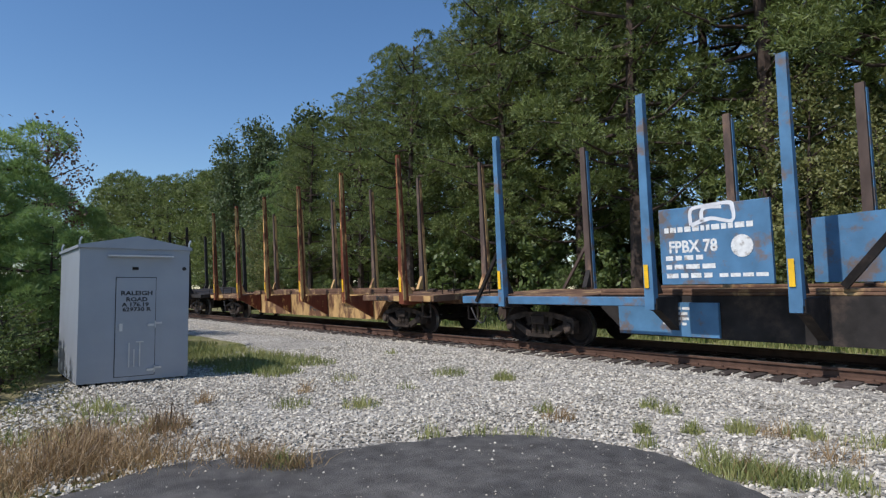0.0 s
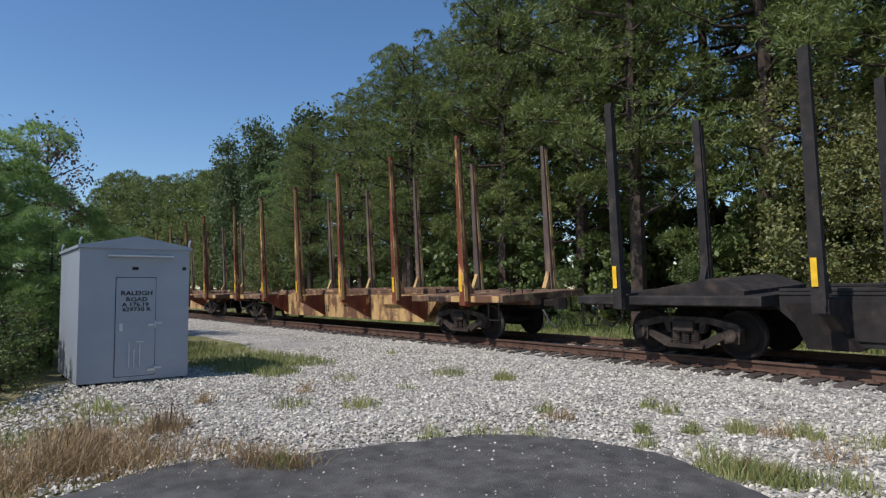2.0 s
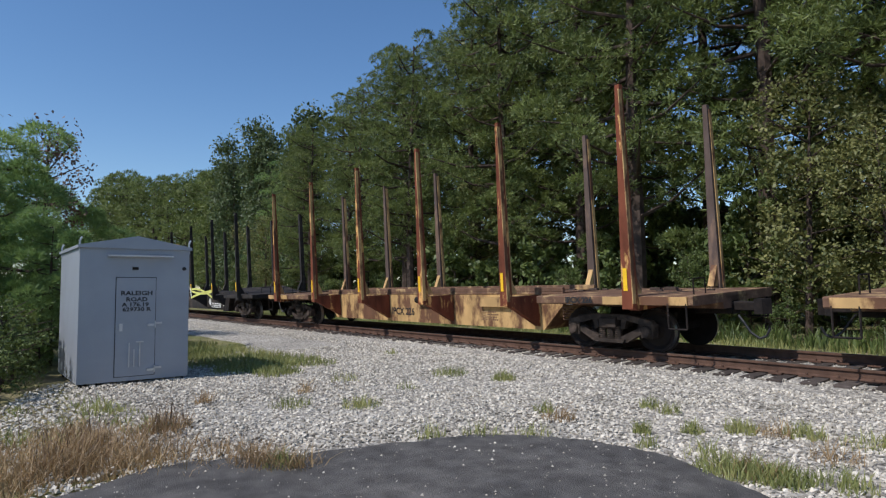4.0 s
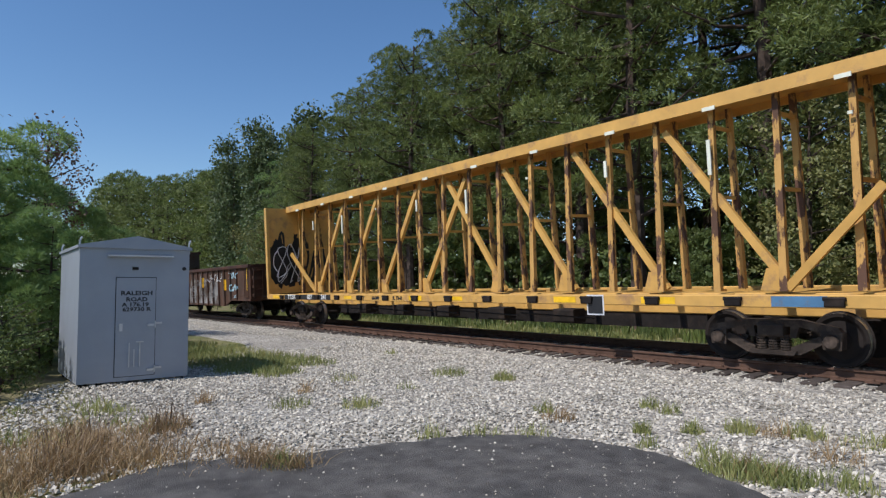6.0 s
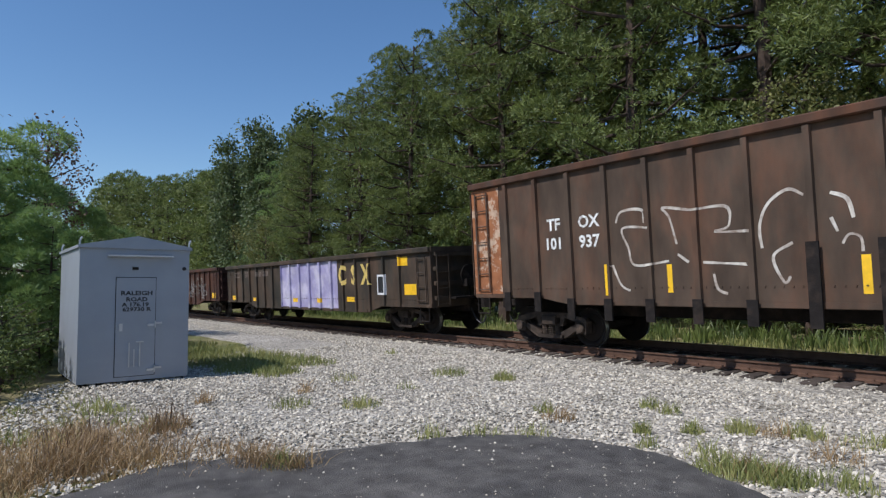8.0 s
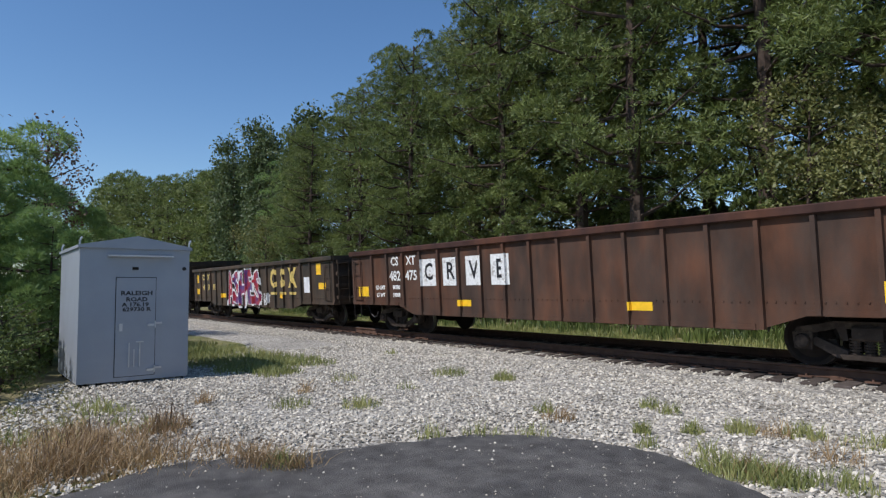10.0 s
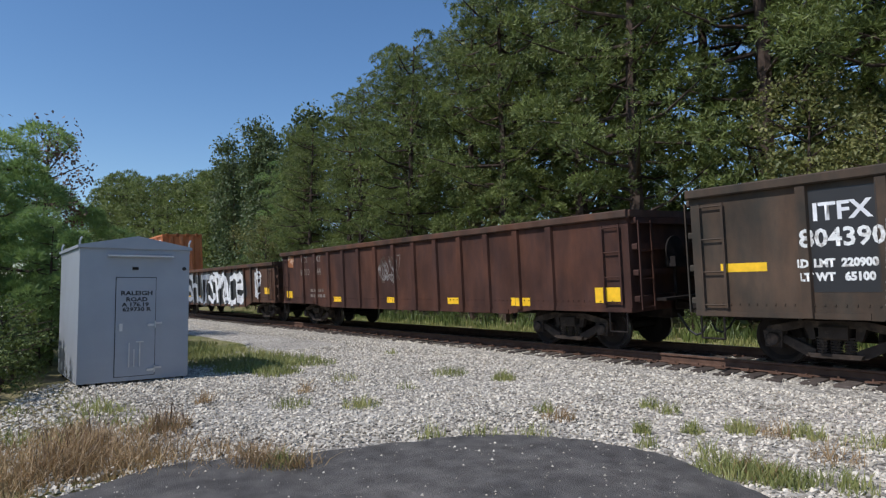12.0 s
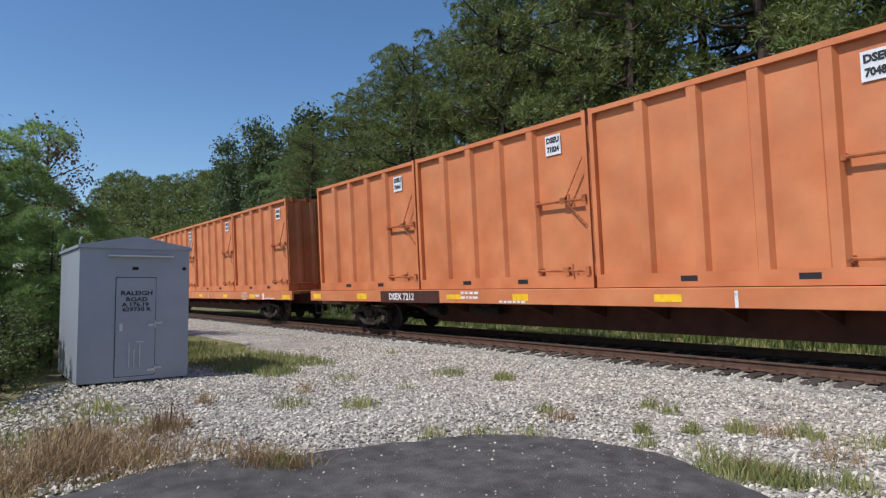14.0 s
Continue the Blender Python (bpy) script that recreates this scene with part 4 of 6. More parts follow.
def truck_meshes():
    out = {}
    bm = bmesh.new()
    # cast side frame: top chord, sloping arms, bottom chord, journal boxes
    for x in (-1, 1):
        prism(bm, [(x * 0.89 - 0.13, 0.30), (x * 0.89 + 0.13, 0.30), (x * 0.89 + 0.15, 0.56), (x * 0.89 - 0.15, 0.56)], -0.09, 0.09)
        prism(bm, [(x * 1.04, 0.54), (x * 0.98, 0.63), (x * 0.45, 0.74), (x * 0.45, 0.62), (x * 0.74, 0.55)], -0.06, 0.06)
        prism(bm, [(x * 0.80, 0.40), (x * 0.72, 0.50), (x * 0.28, 0.30), (x * 0.28, 0.19), (x * 0.42, 0.19)], -0.06, 0.06)
        prism(bm, [(x * 0.46, 0.74), (x * 0.30, 0.72), (x * 0.27, 0.45), (x * 0.36, 0.45)], -0.05, 0.05)
    prism(bm, [(-0.46, 0.63), (0.46, 0.63), (0.46, 0.74), (-0.46, 0.74)], -0.06, 0.06)
    prism(bm, [(-0.34, 0.18), (0.34, 0.18), (0.38, 0.25), (-0.38, 0.25)], -0.1, 0.1)
    out["side_frame"] = mesh_of("side_frame", bm, "truck")
    bm = bmesh.new()
    for x in (-0.19, 0.0, 0.19):
        for k in range(6):
            z = 0.26 + k * 0.042
            rod(bm, (x, 0, z), (x, 0, z + 0.026), 0.085, 9)
        rod(bm, (x, 0, 0.25), (x, 0, 0.5), 0.05, 7)
    out["spring"] = mesh_of("spring", bm, "truck")
    bm = bmesh.new()
    spun(bm, [(0.13, -0.05), (0.16, 0.0), (0.30, 0.012), (0.36, -0.035), (0.415, -0.04), (0.42, 0.055), (0.445, 0.062), (0.445, 0.082), (0.36, 0.085), (0.2, 0.06), (0.12, 0.1)], 0.0)
    me = mesh_of("wheel", bm, "wheel")
    me.materials.append(M["tread"])
    for p in me.polygons:
        r = math.hypot(p.center.x, p.center.z)
        p.material_index = 1 if r > 0.41 and -0.02 < p.center.y < 0.05 else 0
        p.use_smooth = False
    out["wheel"] = me
    bm = bmesh.new()
    rod(bm, (0, -1.05, 0.0), (0, 1.05, 0.0), 0.075, 10)
    out["axle"] = mesh_of("axle", bm, "wheel")
    bm = bmesh.new()
    block(bm, -0.2, 0.2, -1.12, 1.12, 0.46, 0.68, 0.03)
    block(bm, -0.62, -0.5, -0.85, 0.85, 0.36, 0.44)
    block(bm, 0.5, 0.62, -0.85, 0.85, 0.36, 0.44)
    rod(bm, (0, 0, 0.66), (0, 0, 0.8), 0.2, 12)
    out["bolster"] = mesh_of("bolster", bm, "truck")
    bm = bmesh.new()
    spun(bm, [(0.10, -0.06), (0.115, -0.03), (0.115, 0.0)], 0.0, 12)
    out["bearing_cap"] = mesh_of("bearing_cap", bm, "truck")
    bm = bmesh.new()
    block(bm, -0.75, 0.0, -0.16, 0.16, 0.72, 0.98, 0.03)
    block(bm, 0.0, 0.42, -0.09, 0.09, 0.78, 0.95, 0.02)
    prism(bm, [(0.40, -0.14), (0.56, -0.16), (0.66, -0.02), (0.62, 0.06), (0.52, 0.0), (0.50, 0.12), (0.40, 0.14)], 0.73, 1.0, "z")
    out["coupler"] = mesh_of("coupler", bm, "dark")
    bm = bmesh.new()
    pts = [(0.2, -0.32, 0.72), (0.3, -0.34, 0.6), (0.42, -0.34, 0.42), (0.56, -0.32, 0.32), (0.66, -0.28, 0.36), (0.72, -0.25, 0.5)]
    for a, b in zip(pts, pts[1:]):
        rod(bm, a, b, 0.022, 6)
    out["air_hose"] = mesh_of("air_hose", bm, "black")
    bm = bmesh.new()
    spun(bm, [(0.30, -0.015), (0.30, 0.015), (0.26, 0.015), (0.26, -0.015), (0.30, -0.0151)], 0.0, 20)
    for i in range(4):
        a = i * math.pi / 2 + 0.4
        rod(bm, (0, 0, 0), (0.27 * math.cos(a), 0, 0.27 * math.sin(a)), 0.015, 5)
    rod(bm, (0, -0.02, 0), (0, 0.12, 0), 0.05, 8)
    bmesh.ops.rotate(bm, verts=bm.verts, matrix=Matrix.Rotation(math.pi / 2, 3, "Z"))
    out["brake_wheel"] = mesh_of("brake_wheel", bm, "dark")
    return out


def running_gear(car, half, length):
    """Two trucks, couplers and hoses under a car."""
    T = RUN
    for x in (-half, half):
        tk = part("truck", T["bolster"], "truck", car, "dark cast steel truck with two wheelsets", pose(x, 0, 0))
        for y in (-1.0, 1.0):
            part("side_frame", T["side_frame"], "truck", tk, at=pose(0, y, 0))
            part("spring_nest", T["spring"], "truck", tk, "nest of coil springs", pose(0, y, 0))
        for dx in (-0.89, 0.89):
            part("axle", T["axle"], "wheel", tk, at=pose(dx, 0, 0.42))
            for y, turn in ((-0.753, 0), (0.753, 180)):
                part("wheel", T["wheel"], "wheel", tk, "steel wheel with a bright tread", pose(dx, y, 0.42, 0, 0, turn))
            for y, turn in ((-1.09, 0), (1.09, 180)):
                part("bearing_cap", T["bearing_cap"], "truck", tk, at=pose(dx, y, 0.43, 0, 0, turn))
    for e, turn in ((length / 2, 0), (-length / 2, 180)):
        part("coupler", T["coupler"], "dark", car, "dark knuckle coupler", pose(e, 0, 0, 0, 0, turn))
        part("air_hose", T["air_hose"], "black", car, "black rubber air hose", pose(e, 0, 0, 0, 0, turn))


def car(name, label, category, rear, front, half):
    ob = thing(name, label, category, "cars of the freight train")
    TRAIN.append((ob, ((rear + front) / 2, half)))
    return ob


def ladder(parent, x, y, z0, z1, w, n, axis="x", material="dark"):
    bm = bmesh.new()
    for i in range(n):
        z = z0 + (z1 - z0) * i / (n - 1)
        a, b = ((x - w / 2, y, z), (x + w / 2, y, z)) if axis == "x" else ((x, y - w / 2, z), (x, y + w / 2, z))
        rod(bm, a, b, 0.014, 5)
    for e in (-w / 2, w / 2):
        if axis == "x":
            block(bm, x + e - 0.02, x + e + 0.02, y - 0.012, y + 0.012, z0 - 0.05, z1 + 0.05)
        else:
            block(bm, x - 0.012, x + 0.012, y + e - 0.02, y + e + 0.02, z0 - 0.05, z1 + 0.05)
    part("ladder", bm, material, parent, "steel grab irons")


def stencil(parent, txt, x, y, z, size, material="white", wide=1.0, ribs=(), bold=0.009, name="lettering", half=0.06, proud=0.07, space=1.0, label=""):
    part(name, drape(letters(txt, size, wide, bold, space), x, y, z, ribs, half, proud), material, parent, label)


def dashes(parent, x, y, z, n, w, h, material="ghost", ribs=(), seed=0, rows=1):
    """Lines of small writing that cannot be read."""
    rng = random.Random(seed)
    bm = bmesh.new()
    for r in range(rows):
        c = 0.0
        for _ in range(n):
            l = w * rng.uniform(0.5, 1.3)
            q = rect(c, c + l, -r * h * 1.9, -r * h * 1.9 + h)
            me = bpy.data.meshes.new("t")
            q.to_mesh(me)
            q.free()
            bm.from_mesh(me)
            bpy.data.meshes.remove(me)
            c += l + w * 0.25
    part("small_print", drape(bm, x, y, z, ribs), material, parent)


def gondola(rear, front, top, bottom, belly, material, label, step, first, ribw=0.12, rim=None, taper=2.6, ribbase=False, liner="dark"):
    """An open steel wagon: fish-belly sides, posts, top rim, floor, ladders, end posts, brake wheel."""
    L = front - rear
    half = L / 2 - 1.95
    g = car("gondola_car", label, "gondola car", rear, front, half)
    h = L / 2
    Y = 1.5
    sill = [(-h, bottom), (-h + taper, bottom), (-h + taper + 0.75, belly), (h - taper - 0.75, belly), (h - taper, bottom), (h, bottom), (h, top), (-h, top)]
    bm = bmesh.new()
    prism(bm, sill, -Y, -Y + 0.05)
    part("side_panel", bm, material, g)
    bm = bmesh.new()
    prism(bm, sill, Y - 0.05, Y)
    part("side_panel", bm, material, g)
    for x, s in ((-h, 1), (h, -1)):
        bm = bmesh.new()
        block(bm, min(x, x + 0.06 * s), max(x, x + 0.06 * s), -Y + 0.05, Y - 0.05, bottom, top)
        ep = part("end_panel", bm, material, g)
        bm = bmesh.new()
        for z in [bottom + 0.25 + i * (top - bottom - 0.4) / 3 for i in range(4)]:
            block(bm, min(x, x - 0.12 * s), max(x, x - 0.12 * s), -Y + 0.08, Y - 0.08, z - 0.06, z + 0.06, 0.02)
        part("end_rib", bm, material, ep)
    for y in (-Y, Y):
        s = -1 if y < 0 else 1
        bm = bmesh.new()
        for x0, x1, z in ((-h, -h + taper, bottom), (-h + taper + 0.75, h - taper - 0.75, belly), (h - taper, h, bottom)):
            y0, y1 = sorted((y + s * 0.002, y + s * 0.02))
            block(bm, x0, x1, y0, y1, z + 0.01, z + 0.1)
        part("sill_flange", bm, material, g)
    bm = bmesh.new()
    k = int((L - 0.4) / 0.14)
    for i in range(k):
        x = -h + 0.2 + i * 0.14
        block(bm, x - 0.012, x + 0.012, -Y - 0.016, -Y - 0.001, bottom + 0.2, bottom + 0.224)
    tagged(part("rivets", bm, material, g), kind="stuff")
    bm = bmesh.new()
    block(bm, -h + 0.07, h - 0.07, -Y + 0.06, Y - 0.06, bottom + 0.12, bottom + 0.2)
    part("floor", bm, liner, g)
    bm = bmesh.new()
    block(bm, -h, h, -0.22, 0.22, 0.62, bottom + 0.11, 0.02)
    cs = part("centre_sill", bm, "dark", g)
    for i in range(7):
        x = -h + taper + 1 + i * (L - 2 * taper - 2) / 6
        for y0, y1 in ((-Y + 0.06, -0.225), (0.225, Y - 0.06)):
            bm = bmesh.new()
            block(bm, x - 0.06, x + 0.06, y0, y1, belly + 0.05, bottom + 0.11)
            part("cross_bearer", bm, "dark", cs)
    for y in (-Y, Y):
        bm = bmesh.new()
        s = -1 if y < 0 else 1
        block(bm, -h - 0.03, h + 0.03, min(y - 0.05, y + 0.1 * s) if s < 0 else y - 0.05, (y + 0.05) if s < 0 else y + 0.1, top - 0.09, top + 0.06, 0.02)
        part("top_rim", bm, rim or material, g, "rusty top rail")
    for x in (-h, h):
        bm = bmesh.new()
        block(bm, x - 0.07, x + 0.07, -Y - 0.02, Y + 0.02, top - 0.08, top + 0.055, 0.02)
        part("end_rim", bm, rim or material, g)
    ribs = []
    x = -h + first
    while x < h - first + 0.05:
        ribs.append(x)
        x += step
    hw = ribw / 2
    for r in ribs:
        lowz = bottom if (r < -h + taper + 0.4 or r > h - taper - 0.4) else belly
        for s in (-1, 1):
            bm = bmesh.new()
            y0, y1 = sorted((s * (Y + 0.002), s * (Y + 0.07)))
            prism(bm, [(r - hw, y0), (r + hw, y0), (r + hw * 0.8, y1), (r - hw * 0.8, y1)] if s > 0 else [(r - hw * 0.8, y0), (r + hw * 0.8, y0), (r + hw, y1), (r - hw, y1)], lowz + 0.02, top - 0.1, "z")
            po = part("side_post", bm, material, g)
            if ribbase:
                bm = bmesh.new()
                y0, y1 = sorted((s * (Y + 0.07), s * (Y + 0.11)))
                block(bm, r - hw - 0.03, r + hw + 0.03, y0, y1, lowz - 0.28, lowz + (1.0 if ribbase > 1 and 0.4 < r < 4 else 0.14))
                part("post_gusset", bm, "dark", po)
    for x, s in ((-h, -1), (h, 1)):
        ladder(g, x - s * 0.38, -Y - 0.06, bottom + 0.2, top - 0.25, 0.4, 4 if top < 3.2 else 7, "x", material)
        ladder(g, x + s * 0.16, -Y + 0.3, bottom + 0.1, top - 0.2, 0.4, 4 if top < 3.2 else 7, "y", material)
        bm = bmesh.new()
        xa = x - s * 0.3
        rod(bm, (xa - 0.2, -Y - 0.03, bottom), (xa - 0.2, -Y - 0.03, bottom - 0.36), 0.016, 5)
        rod(bm, (xa + 0.2, -Y - 0.03, bottom), (xa + 0.2, -Y - 0.03, bottom - 0.36), 0.016, 5)
        rod(bm, (xa - 0.2, -Y - 0.03, bottom - 0.36), (xa + 0.2, -Y - 0.03, bottom - 0.36), 0.018, 5)
        part("stirrup_step", bm, "dark", g, "hanging steel step")
    part("brake_wheel", RUN["brake_wheel"], "dark", g, at=pose(h + 0.22, -0.35, top - 0.75))
    bm = bmesh.new()
    block(bm, h + 0.13, h + 0.35, -0.55, -0.15, top - 1.05, top - 0.85)
    rod(bm, (h + 0.2, -0.35, top - 1.0), (h + 0.2, -0.35, 0.95), 0.03)
    block(bm, h + 0.06, h + 0.4, -1.0, 0.6, 1.02, 1.07)
    part("brake_gear", bm, "dark", g)
    running_gear(g, half, L)
    return g, ribs, h, -Y


def tabs(parent, y, places, ribs=(), name="reflector"):
    for x, z, w, hh in places:
        part(name, drape(rect(-w / 2, w / 2, -hh / 2, hh / 2), x, y, z, ribs), "yellow", parent, "yellow reflective patch")


def scribble(seed, x0, x1, z0, z1, n, bends=7):
    """Loose spray-can loops inside a field."""
    rng = random.Random(seed)
    lines = []
    for i in range(n):
        cx = x0 + (x1 - x0) * (i + 0.5) / n
        w, hh = (x1 - x0) / n * 0.62, (z1 - z0) / 2
        a0 = rng.uniform(0, 6.28)
        pts = []
        for k in range(bends * 3):
            a = a0 + k * 0.42 * rng.uniform(0.5, 1.3)
            rr = rng.uniform(0.75, 1.05)
            pts.append((cx + w * rr * math.cos(a) * (0.7 + 0.3 * math.sin(k)), (z0 + z1) / 2 + hh * rr * math.sin(a * (1 + 0.4 * (i % 3)))))
        lines.append(pts)
    return lines


def mural(parent, word, x0, x1, z0, z1, y, ribs, fill, edge, spread=0.07, seed=1, label=""):
    """A painted word: an outline, its letters swollen and tilted, each with a heavy border."""
    rng = random.Random(seed)
    n = len(word)
    step = (x1 - x0) / n
    for layer, (bold, mat, lift) in enumerate(((spread, edge, 0.006), (spread * 0.5, fill, 0.010))):
        bm = bmesh.new()
        rng = random.Random(seed)
        for i, ch in enumerate(word):
            b = letters(ch, (z1 - z0) * 1.32, 1.0, bold)
            xs = [v.co.x for v in b.verts]
            zs = [v.co.z for v in b.verts]
            grow = 1.0 if layer else 1.13
            sx = grow * step * 1.02 / max(max(xs) - min(xs), 0.01)
            sz = grow * (z1 - z0) / max(max(zs) - min(zs), 0.01)
            cx, cz = (max(xs) + min(xs)) / 2, (max(zs) + min(zs)) / 2
            sh, up = rng.uniform(-0.2, 0.25), rng.uniform(-0.07, 0.07)
            for v in b.verts:
                px, pz = (v.co.x - cx) * sx, (v.co.z - cz) * sz
                wob = 0.05 * noise.noise((px * 3 + i * 7, pz * 3, seed))
                v.co = (x0 + step * (i + 0.5) + px + sh * pz + wob, 0, (z0 + z1) / 2 + pz + up + wob)
            me = bpy.data.meshes.new("t")
            b.to_mesh(me)
            b.free()
            bm.from_mesh(me)
            bpy.data.meshes.remove(me)
        part("mural", drape(bm, 0, y, 0, ribs, lift=lift), mat, parent, label)


# ---- cars that carry logs
def stake_car(rear, front, stakes, height, style, label, number, ylow=0.28):
    L = front - rear
    half = L / 2 - 2.1
    c = car("log_car", label, "log car", rear, front, half)
    h = L / 2
    mid = (rear + front) / 2
    body, post, deck = {"yellow": ("log_yellow", "log_rust", "log_deck"), "black": ("log_black", "log_black", "log_black"), "blue": ("log_black", "blue", "log_deck")}[style]
    xs = [s - mid for s in stakes]
    # spine: deep box between the trucks, shallow over them
    bm = bmesh.new()
    yb = 0.62 if style == "yellow" else 0.85
    prism(bm, [(-h + 3.6, 0.95), (-h + 4.3, ylow), (h - 4.3, ylow), (h - 3.6, 0.95), (h - 3.6, 1.10), (-h + 3.6, 1.10)], -yb, yb)
    part("spine", bm, body, c, "deep worn box spine" if style == "yellow" else "")
    bm = bmesh.new()
    block(bm, -h, h, -0.45, 0.45, 0.84, 1.08, 0.02)
    for s in (-1, 1):
        x0, x1 = sorted((s * h, s * (h - 3.7)))
        block(bm, x0, x1, -1.45, 1.45, 0.96, 1.13, 0.02)
    part("end_deck", bm, deck, c)
    bm = bmesh.new()
    block(bm, -h + 3.7, h - 3.7, -yb + 0.02, yb - 0.02, 1.102, 1.16, 0.015)
    part("deck", bm, deck, c, "worn steel deck with bark scraps")
    for s in (-1, 1):
        bm = bmesh.new()
        y0, y1 = sorted((s * (yb - 0.1), s * (yb - 0.025)))
        block(bm, -h + 3.7, h - 3.7, y0, y1, 1.165, 1.27 if style == "yellow" else 1.22, 0.01)
        part("deck_rail", bm, deck, c)
    for x in xs:
        for s in (-1, 1):
            bm = bmesh.new()
            # bearer: a tapered bracket from the spine out to the stake
            prism(bm, [(s * (yb + 0.003), 1.10), (s * 1.6, 1.10), (s * 1.6, 0.90), (s * 1.46, 0.86), (s * (yb + 0.003), ylow + 0.08 if abs(x) < h - 4 else 0.9)], x - 0.05, x + 0.13, "x")
            part("bearer", bm, post if style == "yellow" else body, c)
        for s in (-1, 1):
            bm = bmesh.new()
            w0, w1, dp = (0.24, 0.10, 0.17) if style == "yellow" else (0.19, 0.155, 0.15)
            yo = s * 1.56
            y0, y1 = yo - dp / 2, yo + dp / 2
            a = [bm.verts.new((x + e * w0 / 2, y, 0.9)) for e, y in ((-1, y0), (1, y0), (1, y1), (-1, y1))]
            b = [bm.verts.new((x + e * w1 / 2, yo + (y - yo) * 0.62 - s * 0.02, height)) for e, y in ((-1, y0), (1, y0), (1, y1), (-1, y1))]
            fs = [bm.faces.new(a), bm.faces.new(b)] + [bm.faces.new((a[i], a[(i + 1) % 4], b[(i + 1) % 4], b[i])) for i in range(4)]
            bmesh.ops.recalc_face_normals(bm, faces=fs)
            # far-side stakes of yellow and blue cars are grey-brown, unlike the near ones
            st = part("stake", bm, post if s < 0 else {"log_rust": "log_greybrown", "blue": "log_greybrown"}.get(post, post), c, "rusted steel stake with flaking yellow paint" if style == "yellow" else "")
            # foot gusset inside the stake and a flange along its back
            bm = bmesh.new()
            prism(bm, [(yo - s * dp / 2, 1.17), (yo - s * (dp / 2 + 0.2), 1.17), (yo - s * dp / 2, 1.62)], x - 0.07, x + 0.07, "x")
            part("gusset", bm, body, st)
            bm = bmesh.new()
            strut(bm, (x + w0 / 2 + 0.01, yo + s * 0.05, 1.0), (x + w1 / 2 + 0.008, yo + s * 0.03, height - 0.1), 0.02, 0.09)
            part("flange", bm, body if style == "yellow" else post, st)
        tabs(c, -1.645, [(x - 0.02, 1.45 if style == "yellow" else 1.5, 0.09, 0.42)])
    for s in (-1, 1):
        xe = s * (h - 0.3)
        for y in (-1.47, 1.47):
            bm = bmesh.new()
            rod(bm, (xe - 0.18, y, 1.0), (xe - 0.18, y, 0.55), 0.016, 5)
            rod(bm, (xe + 0.18, y, 1.0), (xe + 0.18, y, 0.55), 0.016, 5)
            rod(bm, (xe - 0.18, y, 0.55), (xe + 0.18, y, 0.55), 0.018, 5)
            part("stirrup_step", bm, "dark", c)
        bm = bmesh.new()
        rod(bm, (xe, -0.9, 1.1), (xe, -0.9, 1.42), 0.014, 5)
        rod(bm, (xe, -0.5, 1.1), (xe, -0.5, 1.42), 0.014, 5)
        rod(bm, (xe, -0.9, 1.42), (xe, -0.5, 1.42), 0.014, 5)
        part("hand_rail", bm, "dark", c)
    if style == "black":
        for s in (-1, 1):
            bm = bmesh.new()
            prism(bm, [(s * (h - 0.9), 1.13), (s * (h - 1.8), 1.28), (s * (h - 2.7), 1.42), (s * (h - 3.3), 1.2), (s * (h - 3.3), 1.12)], -1.18, 1.18)
            part("wheel_cover", bm, "log_black", c, "humped steel plate over the truck")
            bm = bmesh.new()
            prism(bm, [(s * (h - 3.9), 1.0), (s * (h - 4.4), 1.0), (s * (h - 4.9), 0.3), (s * (h - 4.2), 0.3)], -1.1, 1.1)
            part("fender", bm, "dark", c)
        for i in range(3):
            a = -h + 4.6 + i * (L - 9.2) / 3
            bm = bmesh.new()
            block(bm, a + 0.12, a + (L - 9.2) / 3 - 0.12, -yb - 0.03, -yb - 0.003, ylow + 0.1, 1.04)
            part("side_plate", bm, "log_black", c)
    yl = -yb - (0.03 if style == "black" else 0.0)
    for txt, x, z, size, mat in number:
        stencil(c, txt, x, yl, z, size, mat, 1.05)
    if style == "yellow":
        bm = bmesh.new()
        block(bm, 2.9, 4.0, -0.72, -yb - 0.003, 0.80, 1.05)
        part("tool_box", bm, body, c, "worn yellow lidded box")
        bm = bmesh.new()
        rod(bm, (0.1, -0.72, 0.95), (1.2, -0.72, 0.95), 0.09, 10)
        part("air_cylinder", bm, "dark", c)
        dashes(c, 2.9, yl, 0.64, 8, 0.07, 0.035, "log_deck", seed=int(rear), rows=4)
        dashes(c, 5.7, yl, 0.8, 5, 0.07, 0.035, "log_deck", seed=int(rear) + 1, rows=5)
        part("decal", drape(rect(-0.1, 0.1, -0.1, 0.1), 5.9, yl, 0.98), "white_spray", c)
        stencil(c, number[0][0], h - 2.5, -1.482, 1.045, 0.16, "black", 1.1)
        for x in (-h + 0.1, h - 1.9):
            bm = bmesh.new()
            block(bm, x, x + 1.8, -1.48, -1.453, 0.97, 1.12)
            part("edge_plate", bm, "log_yellow", c, "worn yellow edge plate")
        # bark left on the deck
        rng = random.Random(int(rear))
        bm = bmesh.new()
        for _ in range(60):
            x, y, s = rng.uniform(-h + 0.3, h - 0.3), rng.uniform(-0.45, 0.45), rng.uniform(0.04, 0.16)
            block(bm, x - s, x + s, y - s * 0.4, y + s * 0.4, 1.158, 1.165 + s * 0.4, 0.004)
        tagged(part("bark_scraps", bm, "bark", c), kind="stuff")
    else:
        dashes(c, -1.6, yl, 0.9, 6, 0.1, 0.05, "ghost", seed=int(rear), rows=2)
